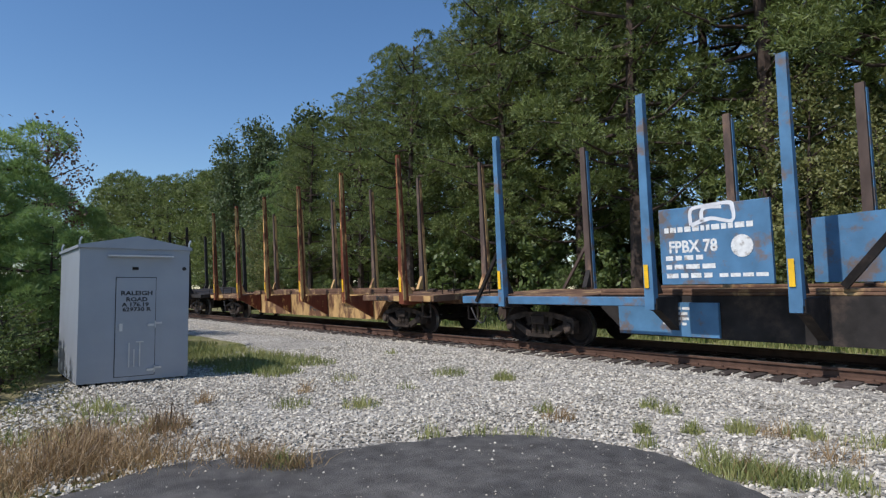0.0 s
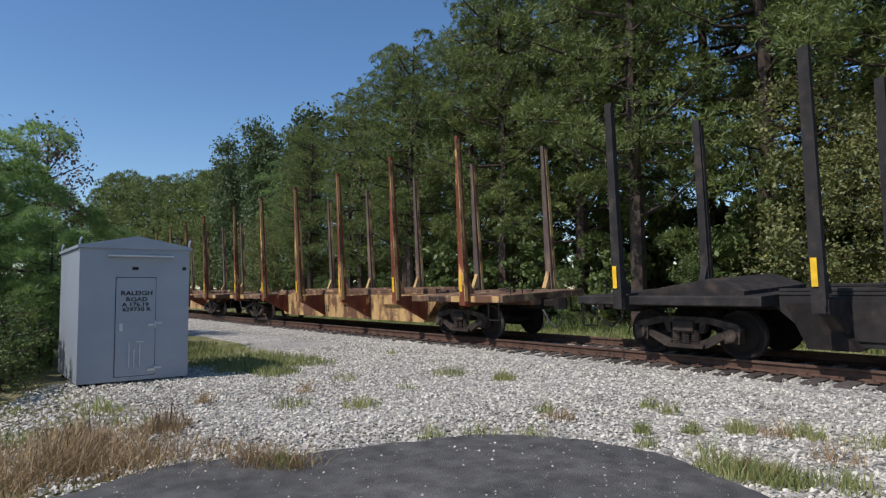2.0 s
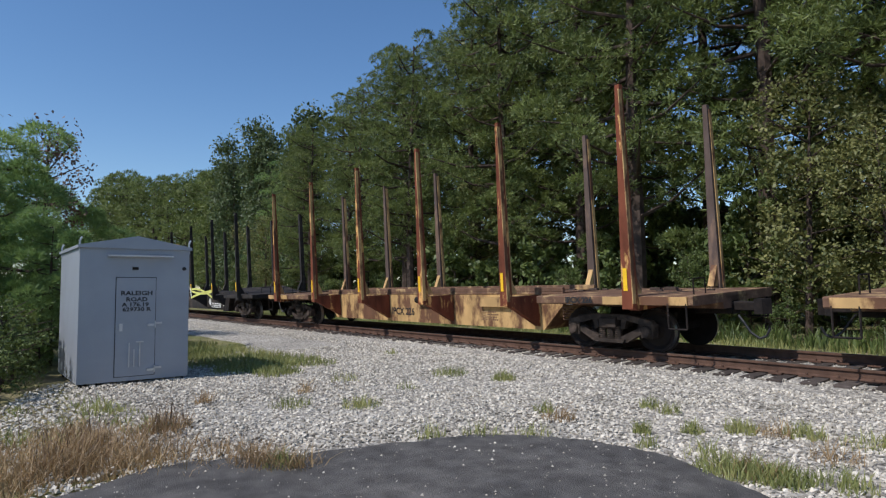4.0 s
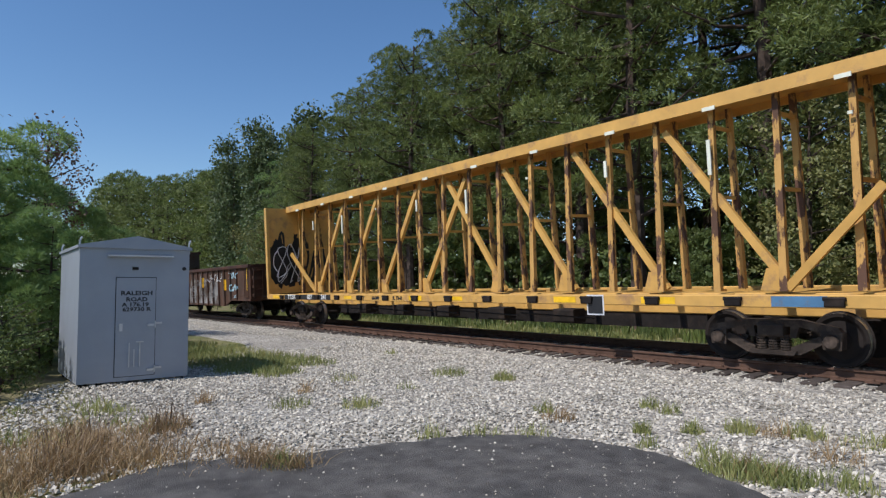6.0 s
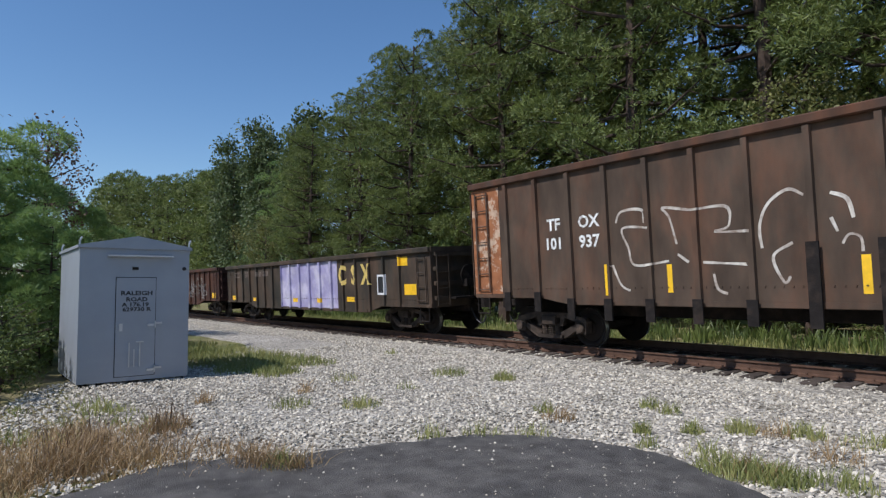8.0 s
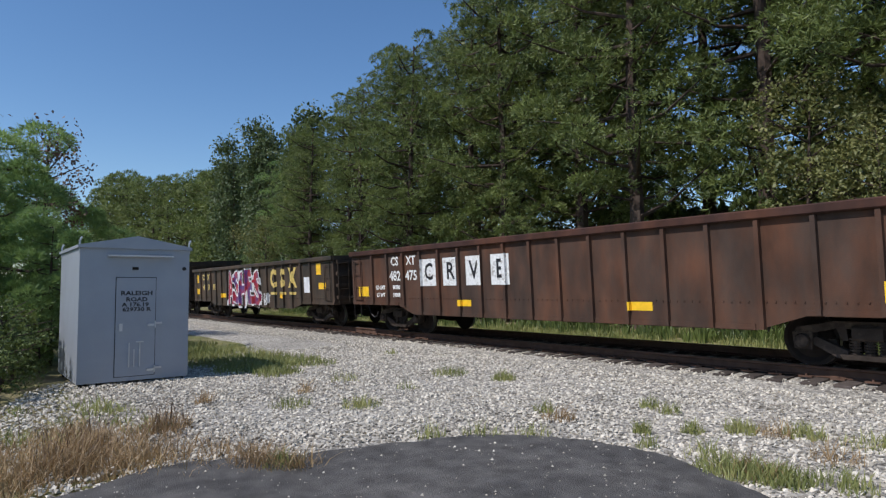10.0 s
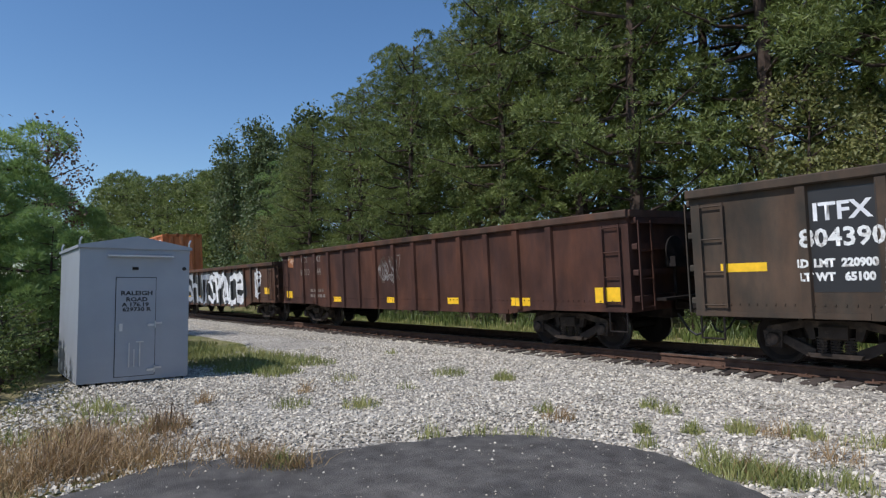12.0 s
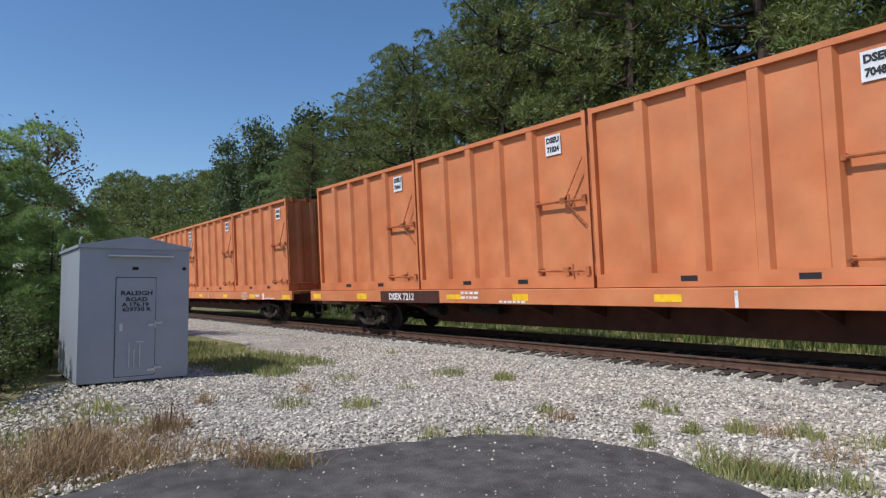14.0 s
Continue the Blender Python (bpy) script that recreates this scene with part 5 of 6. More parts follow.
        dashes(c, 3.0, yl, 0.62, 7, 0.14, 0.05, "white", seed=int(rear) + 2, rows=3)
    running_gear(c, half, L)
    return c, xs, h, yl


def webbing(parent, pts, w, material="strap"):
    bm = bmesh.new()
    for a, b in zip(pts, pts[1:]):
        strut(bm, a, b, w, 0.012)
    part("strap", bm, material, parent, "loose yellow lashing strap")


def sag(p, q, dip, n=9, y=0.0):
    p, q = Vector(p), Vector(q)
    return [p.lerp(q, i / n) - Vector((0, y * math.sin(math.pi * i / n), dip * 4 * (i / n) * (1 - i / n))) for i in range(n + 1)]


def log_cars():
    yellow = [("B", 129.45, 148.2, [130.65, 133.85, 137.1, 140.35, 143.6, 146.95], "IPCX 221", 0.75),
              ("D", 86.2, 104.8, [87.5, 90.7, 94.0, 97.3, 100.5, 103.55], "IPCX 212", -1.6),
              ("E", 65.5, 84.25, [66.75, 70.0, 73.4, 76.7, 79.85, 83.05], "IPCX 231", -1.0),
              ("E2", 44.7, 63.5, [45.9, 49.2, 52.45, 55.7, 58.95, 62.3], "IPCX 226", -0.8)]
    for _, a, b, st, num, nx in yellow:
        stake_car(a + 0.12, b + 0.12, [s + 0.12 for s in st], 5.12, "yellow", "log car with rust-red stakes and worn yellow spine", [(num, nx, 0.58, 0.3, "black")])
    blk = [(107.0, 127.9, [108.1, 111.6, 115.2, 119.1, 122.6, 126.1], [("HPAX 850 8", -3.3, 0.78, 0.27, "white")]),
           (22.3, 43.0, [23.4, 27.05, 30.8, 34.7, 38.2, 41.6], [("HPAX 85044", -3.7, 0.62, 0.3, "ghost")])]
    for k, (a, b, st, num) in enumerate(blk):
        c, xs, h, yl = stake_car(a + 0.12, b + 0.12, [s + 0.12 for s in st], 4.82, "black", "black steel log car with lashing straps on its stakes", num, 0.33)
        bm = bmesh.new()
        spun(bm, [(0.17, -0.002), (0.17, 0.002), (0.14, 0.002), (0.14, -0.002), (0.17, -0.00201)], 0.0, 20)
        bmesh.ops.translate(bm, verts=bm.verts, vec=(2.75, yl - 0.004, 0.72))
        part("round_mark", bm, "white", c, "white ring emblem")
        part("white_patch", drape(rect(-0.09, 0.09, -0.09, 0.09), 4.62, yl, 0.93), "white_spray", c)
        part("white_patch", drape(strokes([[(-0.2, -0.2), (0.2, -0.2), (0.2, 0.2), (-0.2, 0.2), (-0.2, -0.2)]], 0.03, False), 5.05, yl, 0.74), "white", c)
        for dx in (4.25, 4.4):
            part("stripe", drape(rect(-0.03, 0.03, -0.33, 0.33), dx, yl, 0.75), "white", c)
        for dx in (-2.85, -2.72):
            part("stripe", drape(rect(-0.03, 0.03, -0.16, 0.16), dx, yl, 1.0 - 0.14), "white", c)
        if k == 0:
            webbing(c, sag((xs[3] + 0.1, -1.65, 1.5), (xs[4] + 1.6, -1.65, 1.05), 0.0, 4) + sag((xs[4] + 1.6, -1.65, 1.05), (xs[5] + 0.1, -1.65, 1.5), 0.32), 0.08)
            webbing(c, sag((xs[3] - 0.14, -1.66, 1.62), (xs[3] + 0.16, -1.66, 1.48), 0.0, 2), 0.17)
        else:
            for i in (1, 3):
                webbing(c, sag((xs[i], -1.65, 1.35), (xs[i + 1], -1.65, 1.30), 0.12), 0.10)
                webbing(c, sag((xs[i], -1.66, 0.98), (xs[i + 1], -1.66, 1.33), -0.05), 0.10)
                webbing(c, sag((xs[i], -1.66, 1.42), (xs[i + 1], -1.66, 1.02), -0.16), 0.09)
                webbing(c, sag((xs[i] - 0.1, -1.67, 1.55), (xs[i] + 0.1, -1.67, 1.05), 0, 2), 0.1, "strap_white")
            webbing(c, sag((xs[0] - 0.12, -1.66, 1.3), (xs[0] + 0.12, -1.66, 0.95), 0.02, 3), 0.14, "strap_white")
    # blue car with a lettered panel
    c, xs, h, yl = stake_car(149.6, 170.5, [151.1, 155.0, 157.5, 161.5, 165.4, 169.2], 4.82, "blue", "faded blue log car with a large lettered side panel", [], 0.33)
    bm = bmesh.new()
    x0, x1 = xs[1] + 0.3, xs[2] - 0.28
    block(bm, x0, x1, -1.64, -1.58, 1.34, 2.66, 0.01)
    pl = part("sign_panel", bm, "blue", c, "blue steel panel with white lettering")
    bm = bmesh.new()
    prism(bm, [(xs[2] - 0.2, 1.3), (xs[3], 1.3), (xs[3] + 0.2, 2.5), (xs[2] - 0.2, 2.35)], -0.4, -0.3)
    part("inner_plate", bm, "blue", c)
    bm = bmesh.new()
    block(bm, xs[0] + 2.7, xs[1] + 0.9, -0.93, -0.86, 0.36, 0.98)
    lp = part("low_panel", bm, "blue", c, "faded blue low side plate")
    dashes(lp, xs[0] + 3.7, -0.93, 0.85, 4, 0.12, 0.05, "white", seed=14, rows=4)
    bm = bmesh.new()
    block(bm, -h, xs[1] - 0.1, -1.54, -1.453, 0.95, 1.12, 0.01)
    part("edge_beam", bm, "blue", c, "blue deck edge beam")
    xm = (x0 + x1) / 2
    stencil(pl, "FPBX 78", xm - 0.35, -1.64, 1.98, 0.28, "white", 0.9)
    dashes(pl, x0 + 0.1, -1.64, 2.24, 12, 0.12, 0.09, "white", seed=3)
    dashes(pl, x0 + 0.1, -1.64, 1.76, 4, 0.2, 0.08, "white", seed=4, rows=3)
    dashes(pl, xm + 0.1, -1.64, 1.46, 4, 0.15, 0.06, "white", seed=5, rows=1)
    part("emblem", drape(strokes([[(-0.35, -0.14), (-0.35, 0.1), (-0.2, 0.16), (0.3, 0.18), (0.38, 0.1), (0.36, -0.12), (0.0, -0.05), (-0.35, -0.14)], [(-0.15, -0.1), (-0.12, 0.12), (0.2, 0.12)]], 0.06), xm, -1.64, 2.48), "white_spray", pl)
    bm = bmesh.new()
    spun(bm, [(0.18, -0.002), (0.18, 0.002), (0.16, 0.002), (0.16, -0.002), (0.18, -0.00201)], 0.0, 20)
    bmesh.ops.translate(bm, verts=bm.verts, vec=(xm + 0.5, -1.645, 1.95))
    part("round_mark", bm, "white", pl)
    # the brace on the far side is grey-brown like the stakes there
    for a, b, w, mat in (((xs[0] - 0.95, -1.56, 1.0), (xs[0] - 0.06, -1.56, 2.2), 0.08, "dark"), ((xs[0] - 0.95, 1.56, 1.1), (xs[0] - 0.05, 1.56, 2.3), 0.07, "log_greybrown"),
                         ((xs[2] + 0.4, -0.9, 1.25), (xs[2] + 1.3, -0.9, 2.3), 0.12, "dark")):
        bm = bmesh.new()
        strut(bm, a, b, w, 0.06)
        part("brace", bm, mat, c, "slanting steel brace")


# ---- centre-beam lumber car
def centre_beam():
    rear, front = -1.24, 21.0
    L = front - rear
    h = L / 2
    half = L / 2 - 2.35
    c = car("centre_beam_car", "yellow centre-beam lumber flatcar with tall bulkheads, empty", "flatcar", rear, front, half)
    bm = bmesh.new()
    for y in (-1, 1):
        y0, y1 = sorted((y * 1.5, y * 1.36))
        block(bm, -h, h, y0, y1, 0.96, 1.16, 0.015)
        part("side_sill", bm, "beam_yellow", c)
        bm = bmesh.new()
    bm.free()
    bm = bmesh.new()
    n = 22
    for i in range(n):
        x = -h + 0.3 + i * (L - 0.6) / (n - 1)
        block(bm, x - 0.07, x + 0.07, -1.355, 1.355, 0.98, 1.11)
    block(bm, -h + 0.05, h - 0.05, -0.3, 0.3, 0.72, 1.115, 0.02)
    part("floor_frame", bm, "beam_yellow", c)
    bm = bmesh.new()
    block(bm, -h + 3.9, h - 3.9, -0.26, 0.26, 0.42, 0.72)
    for i in range(5):
        x = -4.6 + i * 2.2
        block(bm, x - 0.3, x + 0.3, -0.9, -0.5, 0.5, 0.8, 0.03)
        rod(bm, (x - 1.0, -1.2, 0.72), (x + 1.1, -1.2, 0.66), 0.02, 5)
    part("brake_gear", bm, "dark", c)
    for x, s in ((-h, 1), (h, -1)):
        bm = bmesh.new()
        x0, x1 = sorted((x, x + 0.07 * s))
        block(bm, x0, x1, -1.5, 1.5, 1.16, 4.68)
        bh = part("bulkhead", bm, "beam_yellow", c, "tall yellow steel end bulkhead")
        for y in (-1.5, -0.05, 1.38):
            bm = bmesh.new()
            x0, x1 = sorted((x + 0.07 * s, x + 0.19 * s))
            if s < 0:
                x0, x1 = sorted((x, x + 0.16))
            block(bm, x0, x1, y, y + 0.12, 1.16, 4.68)
            part("bulkhead_post", bm, "beam_yellow", bh)
        for z in (1.5, 2.3, 3.1, 3.9, 4.6):
            bm = bmesh.new()
            x0, x1 = sorted((x + 0.0, x - 0.1 * s))
            block(bm, x0, x1, -1.38, 1.38, z - 0.05, z + 0.05)
            part("bulkhead_rib", bm, "beam_yellow", bh)
    ladder(c, h + 0.2, -1.15, 1.3, 4.6, 0.42, 9, "y", "beam_yellow")
    part("brake_wheel", RUN["brake_wheel"], "dark", c, at=pose(h + 0.32, -0.55, 2.3))
    bm = bmesh.new()
    block(bm, h + 0.1, h + 0.3, -0.75, -0.35, 1.6, 2.2)
    block(bm, h + 0.1, h + 0.45, -1.2, 0.8, 1.12, 1.16)
    part("brake_stand", bm, "dark", c)
    # dark spray marks on the rear bulkhead, seen from inside
    bm = strokes(scribble(5, -1.3, 1.2, 1.5, 3.6, 3, 8), 0.09)
    bmesh.ops.rotate(bm, verts=bm.verts, matrix=Matrix.Rotation(math.pi / 2, 3, "Z"))
    bmesh.ops.translate(bm, verts=bm.verts, vec=(-h + 0.076, 0, 0))
    part("spray_scrawl", bm, "black_spray", c, "black spray-can scrawl")
    bm = strokes(scribble(15, -1.3, -0.1, 1.4, 3.3, 2, 9), 0.2)
    bmesh.ops.rotate(bm, verts=bm.verts, matrix=Matrix.Rotation(math.pi / 2, 3, "Z"))
    bmesh.ops.translate(bm, verts=bm.verts, vec=(-h + 0.073, 0, 0))
    part("spray_field", bm, "black_spray", c)
    bm = strokes(scribble(16, -1.2, 0.2, 1.5, 3.2, 2, 6), 0.035)
    bmesh.ops.rotate(bm, verts=bm.verts, matrix=Matrix.Rotation(math.pi / 2, 3, "Z"))
    bmesh.ops.translate(bm, verts=bm.verts, vec=(-h + 0.08, 0, 0))
    part("spray_outline", bm, "white_spray", c)
    # top chord
    bm = bmesh.new()
    block(bm, -h + 0.08, h - 0.08, -0.55, 0.55, 4.64, 4.71, 0.01)
    block(bm, -h + 0.08, h - 0.08, -0.57, -0.51, 4.50, 4.74)
    block(bm, -h + 0.08, h - 0.08, 0.51, 0.57, 4.50, 4.74)
    part("top_chord", bm, "beam_yellow", c, "wide yellow top chord")
    bm = bmesh.new()
    for i in range(10):
        x = -h + 1.2 + i * 2.2
        block(bm, x - 0.12, x + 0.12, -0.6, -0.572, 4.46, 4.53)
    part("chord_clip", bm, "strap_white", c)
    posts = [-9.92 + 1.167 * i for i in range(18)]
    for i, x in enumerate(posts):
        bm = bmesh.new()
        for y, s in ((-0.40, -1), (0.40, 1)):
            # legs lean in towards the top
            q = [bm.verts.new((x + e * 0.065, y + s * 0.05 + k * 0.055, 1.16)) for e, k in ((-1, -1), (1, -1), (1, 1), (-1, 1))]
            t = [bm.verts.new((x + e * 0.05, y * 0.8 + k * 0.045, 4.62)) for e, k in ((-1, -1), (1, -1), (1, 1), (-1, 1))]
            fs = [bm.faces.new(q), bm.faces.new(t)] + [bm.faces.new((q[j], q[(j + 1) % 4], t[(j + 1) % 4], t[j])) for j in range(4)]
            bmesh.ops.recalc_face_normals(bm, faces=fs)
        po = part("post", bm, "beam_worn", c, "worn yellow post with scraped edges")
        bm = bmesh.new()
        for z in (2.9, 4.2):
            y = 0.45 - 0.12 * (z - 1.16) / 3.3
            block(bm, x - 0.035, x + 0.035, -y + 0.055, y - 0.055, z - 0.03, z + 0.03)
        part("post_tie", bm, "beam_yellow", po)
        if i % 2 == 1:
            bm = bmesh.new()
            block(bm, x - 0.04, x + 0.03, -0.50, -0.47, 3.3 + (i % 3) * 0.3, 3.95)
            part("wear_strip", bm, "strap_white", po)
    # diagonals fall away from the middle, with a short reversed one at each end
    diag = [(posts[k], posts[k] + 2.15) for k in (1, 3, 5, 7)] + [(posts[k], posts[k] - 2.15) for k in (16, 14, 12, 10)]
    for a, b in diag:
        bm = bmesh.new()
        strut(bm, (a + 0.08, -0.36, 1.2), (b, -0.30, 4.3), 0.14, 0.1)
        prism(bm, [(a - 0.02, 1.165), (a + 0.42 * (1 if b > a else -1), 1.165), (a + 0.3 * (1 if b > a else -1), 1.55), (a, 1.6)], -0.43, -0.35)
        part("diagonal", bm, "beam_yellow", c, "yellow diagonal brace")
    for a, b in ((posts[1] - 0.05, -h + 0.75), (posts[16] + 0.05, h - 0.75)):
        bm = bmesh.new()
        strut(bm, (a, -0.45, 1.2), (b, -0.7, 2.75), 0.14, 0.08)
        part("end_brace", bm, "beam_yellow", c)
    # winches and lettering along the sill
    for i in range(14):
        bm = bmesh.new()
        x = -9.6 + i * 1.5
        block(bm, x - 0.13, x + 0.13, -1.56, -1.503, 0.98, 1.1, 0.02)
        rod(bm, (x - 0.15, -1.53, 1.1), (x + 0.15, -1.53, 1.1), 0.035, 6)
        part("winch", bm, "dark", c)
    stencil(c, "TTZX", -8.75, -1.5, 1.06, 0.22, "white", 1.2)
    stencil(c, "857", -7.2, -1.5, 1.06, 0.22, "white", 1.2)
    stencil(c, "241", -6.1, -1.5, 1.06, 0.22, "white", 1.2)
    part("number_field", drape(rect(-9.4, -5.6, 0.968, 1.15), 0, -1.5, 0, lift=0.002), "black", c)
    for txt, x in (("LT WT", -3.6), ("66600", -2.7), ("IL 73-0", -1.5)):
        stencil(c, txt, x, -1.5, 1.05, 0.14, "black", 1.2)
    tabs(c, -1.5, [(-10.2, 1.06, 0.6, 0.12), (-4.4, 1.06, 0.5, 0.1), (-0.6, 1.06, 0.6, 0.13), (4.8, 1.06, 0.6, 0.12), (7.0, 1.06, 0.7, 0.12), (1.2, 1.06, 0.5, 0.1)])
    part("notice", drape(rect(-0.21, 0.21, -0.2, 0.2), 5.6, -1.505, 0.96), "white_spray", c, "white framed notice board")
    part("notice_face", drape(rect(-0.18, 0.18, -0.17, 0.17), 5.6, -1.512, 0.96), "black", c)
    part("blue_mark", drape(rect(-0.4, 0.4, -0.08, 0.08), 9.4, -1.5, 1.06), "blue", c)
    running_gear(c, half, L)


# ---- gondolas
def gondolas():
    brown = "weathered brown open gondola car "
    # CSXT 482296
    g, r, h, y = gondola(-18.83, -2.99, 2.40, 0.86, 0.60, "gond_brown", brown + "with sprayed scrawls", 0.83, 0.94, 0.09, "gond_red")
    stencil(g, "CS", -6.15, y, 2.1, 0.36, "white", 1.0, r)
    stencil(g, "XT", -5.33, y, 2.1, 0.36, "white", 1.0, r)
    stencil(g, "48", -6.15, y, 1.66, 0.40, "white", 1.0, r)
    stencil(g, "22", -5.33, y, 1.66, 0.40, "white", 1.0, r)
    stencil(g, "96", -4.5, y, 1.66, 0.40, "white", 1.0, r)
    part("spray_field", drape(rect(-0.33, 0.33, -0.13, 0.13), -4.5, y, 2.1, r), "patch_grey", g)
    rng = random.Random(77)
    for a, b in zip(r, r[1:]):
        if -3.4 < a < 3.6:
            e = 0.08
            part("spray_field", drape(plate([(a + e, 0.7), (b - e, 0.7), (b - e, rng.uniform(1.3, 2.2)), ((a + b) / 2, rng.uniform(1.5, 2.25)), (a + e, rng.uniform(1.3, 2.2))]), 0, y, 0, lift=0.004), "patch_grey", g, "faded pale overspray")
    part("spray_scrawl", drape(strokes(scribble(7, -1.6, 3.6, 0.95, 1.85, 6), 0.035), 0, y, 0, r, lift=0.008), "patch_grey", g, "pale spray-can scrawl")
    part("spray_scrawl", drape(strokes(scribble(17, 2.2, 4.2, 1.75, 2.15, 5, 3), 0.03), 0, y, 0, r, lift=0.008), "white", g)
    part("spray_scrawl", drape(strokes(scribble(8, 5.3, 6.5, 1.85, 2.15, 5, 3), 0.04), 0, y, 0, r, lift=0.008), "cyan_spray", g, "pale blue spray-can tags")
    part("spray_scrawl", drape(strokes(scribble(18, 5.4, 6.4, 1.3, 1.6, 3, 4), 0.045), 0, y, 0, r, lift=0.008), "cyan_spray", g)
    part("spray_scrawl", drape(strokes(scribble(19, 5.7, 6.3, 1.0, 1.15, 2, 3), 0.04), 0, y, 0, r, lift=0.008), "cyan_spray", g)
    tabs(g, y, [(-7.75, 1.75, 0.13, 0.9), (-1.9, 1.7, 0.09, 0.5), (1.4, 1.75, 0.09, 0.5), (4.75, 1.6, 0.12, 0.5), (7.55, 1.8, 0.14, 0.95)], r)
    dashes(g, -6.6, y, 1.28, 6, 0.2, 0.09, "ghost", r, 2, 2)
    # TFOX 101937
    g, r, h, y = gondola(-34.22, -20.17, 3.77, 1.08, 0.95, "gond_umber", "high-sided brown gondola car with peeling rusty end panels", 0.925, 1.2, 0.12, "gond_brown", 2.2, 2)
    stencil(g, "TF", -4.42, y, 2.62, 0.34, "white", 1.0, r)
    stencil(g, "OX", -3.5, y, 2.62, 0.34, "white", 1.0, r)
    stencil(g, "101", -4.44, y, 2.22, 0.34, "white", 1.0, r)
    stencil(g, "937", -3.5, y, 2.22, 0.34, "white", 1.0, r)
    bm = bmesh.new()
    block(bm, -h, -h + 0.95, y - 0.012, y - 0.004, 1.09, 3.66)
    part("end_sheet", bm, "rusty_end", g, "peeling rust-red end sheet")
    for lines in ([[(-2.84, 2.53), (-2.7, 2.73), (-2.26, 2.72), (-2.18, 2.47)], [(-2.11, 2.38), (-2.69, 2.41), (-2.58, 2.03), (-2.45, 1.71), (-1.75, 1.76)], [(-1.31, 2.62), (-1.82, 2.71), (-1.7, 2.53), (-1.58, 2.05)], [(-1.26, 2.61), (-0.66, 2.61), (-0.63, 2.29), (-0.86, 2.21), (-0.27, 2.18)], [(-1.57, 1.87), (-1.37, 1.72)], [(-1.11, 1.71), (-0.35, 1.65)]],
                  [[(-0.11, 1.89), (-0.13, 2.24), (0.02, 2.58), (0.32, 2.76), (0.54, 2.65)], [(0.9, 2.64), (1.11, 2.53), (1.18, 2.25)], [(0.89, 2.28), (0.97, 2.07)], [(1.02, 1.89), (1.11, 2.02), (1.25, 1.97), (1.27, 1.77)], [(0.35, 1.95), (0.05, 1.75), (0.19, 1.36), (0.29, 1.44)], [(-2.96, 1.73), (-2.79, 1.35), (-2.59, 1.24)], [(-0.93, 1.51), (-0.87, 1.26), (-0.71, 1.18)]]):
        part("spray_scrawl", drape(strokes([smooth([(a, b) for a, b in w]) for w in lines], 0.045), 0, y, 0, r, 0.07), "thin_spray", g, "thin uneven white spray-can letters")
    part("spray_scrawl", drape(strokes(scribble(9, 4.0, 5.2, 1.5, 2.4, 2, 8), 0.03), 0, y, 0, r, 0.07), "thin_spray", g)
    part("spray_scrawl", drape(strokes(scribble(10, 2.5, 3.3, 1.4, 2.0, 2, 6), 0.03), 0, y, 0, r, 0.07), "white_spray", g)
    tabs(g, y, [(-6.5, 2.3, 0.1, 1.0), (-3.1, 1.45, 0.1, 0.6), (-1.75, 1.45, 0.1, 0.5), (1.3, 1.45, 0.12, 0.55), (3.3, 1.5, 0.1, 0.45), (6.05, 2.1, 0.12, 0.95)], r)
    # dark gondola with lilac panels
    g, r, h, y = gondola(-51.96, -36.0, 2.38, 0.80, 0.60, "gond_black", "dark open gondola car with lilac sprayed side", 0.83, 1.2, 0.09)
    part("spray_field", drape(rect(-1.75, 2.75, 0.68, 2.28), 0, y, 0, r, lift=0.004), "purple", g, "washed-out lilac paint")
    for i, w in enumerate((3.1, 3.85, 4.6)):
        part("faded_emblem", drape(letters("CSX"[i], 0.85, 0.9, 0.03), w, y, 1.75, r), "letter_yellow", g)
    part("square_mark", drape(rect(-0.25, 0.25, -0.3, 0.3), 5.5, y, 1.45, r), "white_spray", g)
    part("square_mark_face", drape(rect(-0.2, 0.2, -0.24, 0.24), 5.5, y, 1.45, r, lift=0.008), "black", g)
    tabs(g, y, [(7.0, 1.3, 0.6, 0.3), (6.7, 2.1, 0.4, 0.25), (3.6, 1.0, 0.5, 0.15), (-0.6, 0.95, 0.4, 0.15), (-4.6, 0.95, 0.5, 0.15), (-7.2, 1.0, 0.4, 0.2), (1.4, 0.95, 0.4, 0.15)], r)
    for i, ch in enumerate(("CS", "XT")):
        stencil(g, ch, -6.6 + i * 1.1, y, 2.0, 0.36, "ghost", 1.0, r)
    dashes(g, -4.4, y, 1.9, 4, 0.3, 0.2, "ghost", r, 3)
    # rust-red gondola behind it
    g, r, h, y = gondola(-68.9, -53.2, 2.40, 0.82, 0.62, "gond_red", "rust-red open gondola car with streaked sides", 0.83, 1.1, 0.09)
    part("spray_scrawl", drape(strokes(scribble(12, 1.0, 6.0, 0.9, 2.0, 5), 0.05), 0, y, 0, r), "patch_grey", g)
    tabs(g, y, [(7.0, 1.1, 0.5, 0.25), (0, 0.95, 0.5, 0.15), (-6.8, 1.1, 0.5, 0.25)], r)
    # CSXT 482475
    g, r, h, y = gondola(-86.3, -70.2, 2.44, 0.84, 0.60, "gond_brown", brown + "with a row of pale painted squares", 0.83, 1.25, 0.09, "gond_red")
    for i, ch in enumerate(("CS", "XT")):
        stencil(g, ch, -5.6 + i * 0.82, y, 2.1, 0.34, "white", 1.0, r)
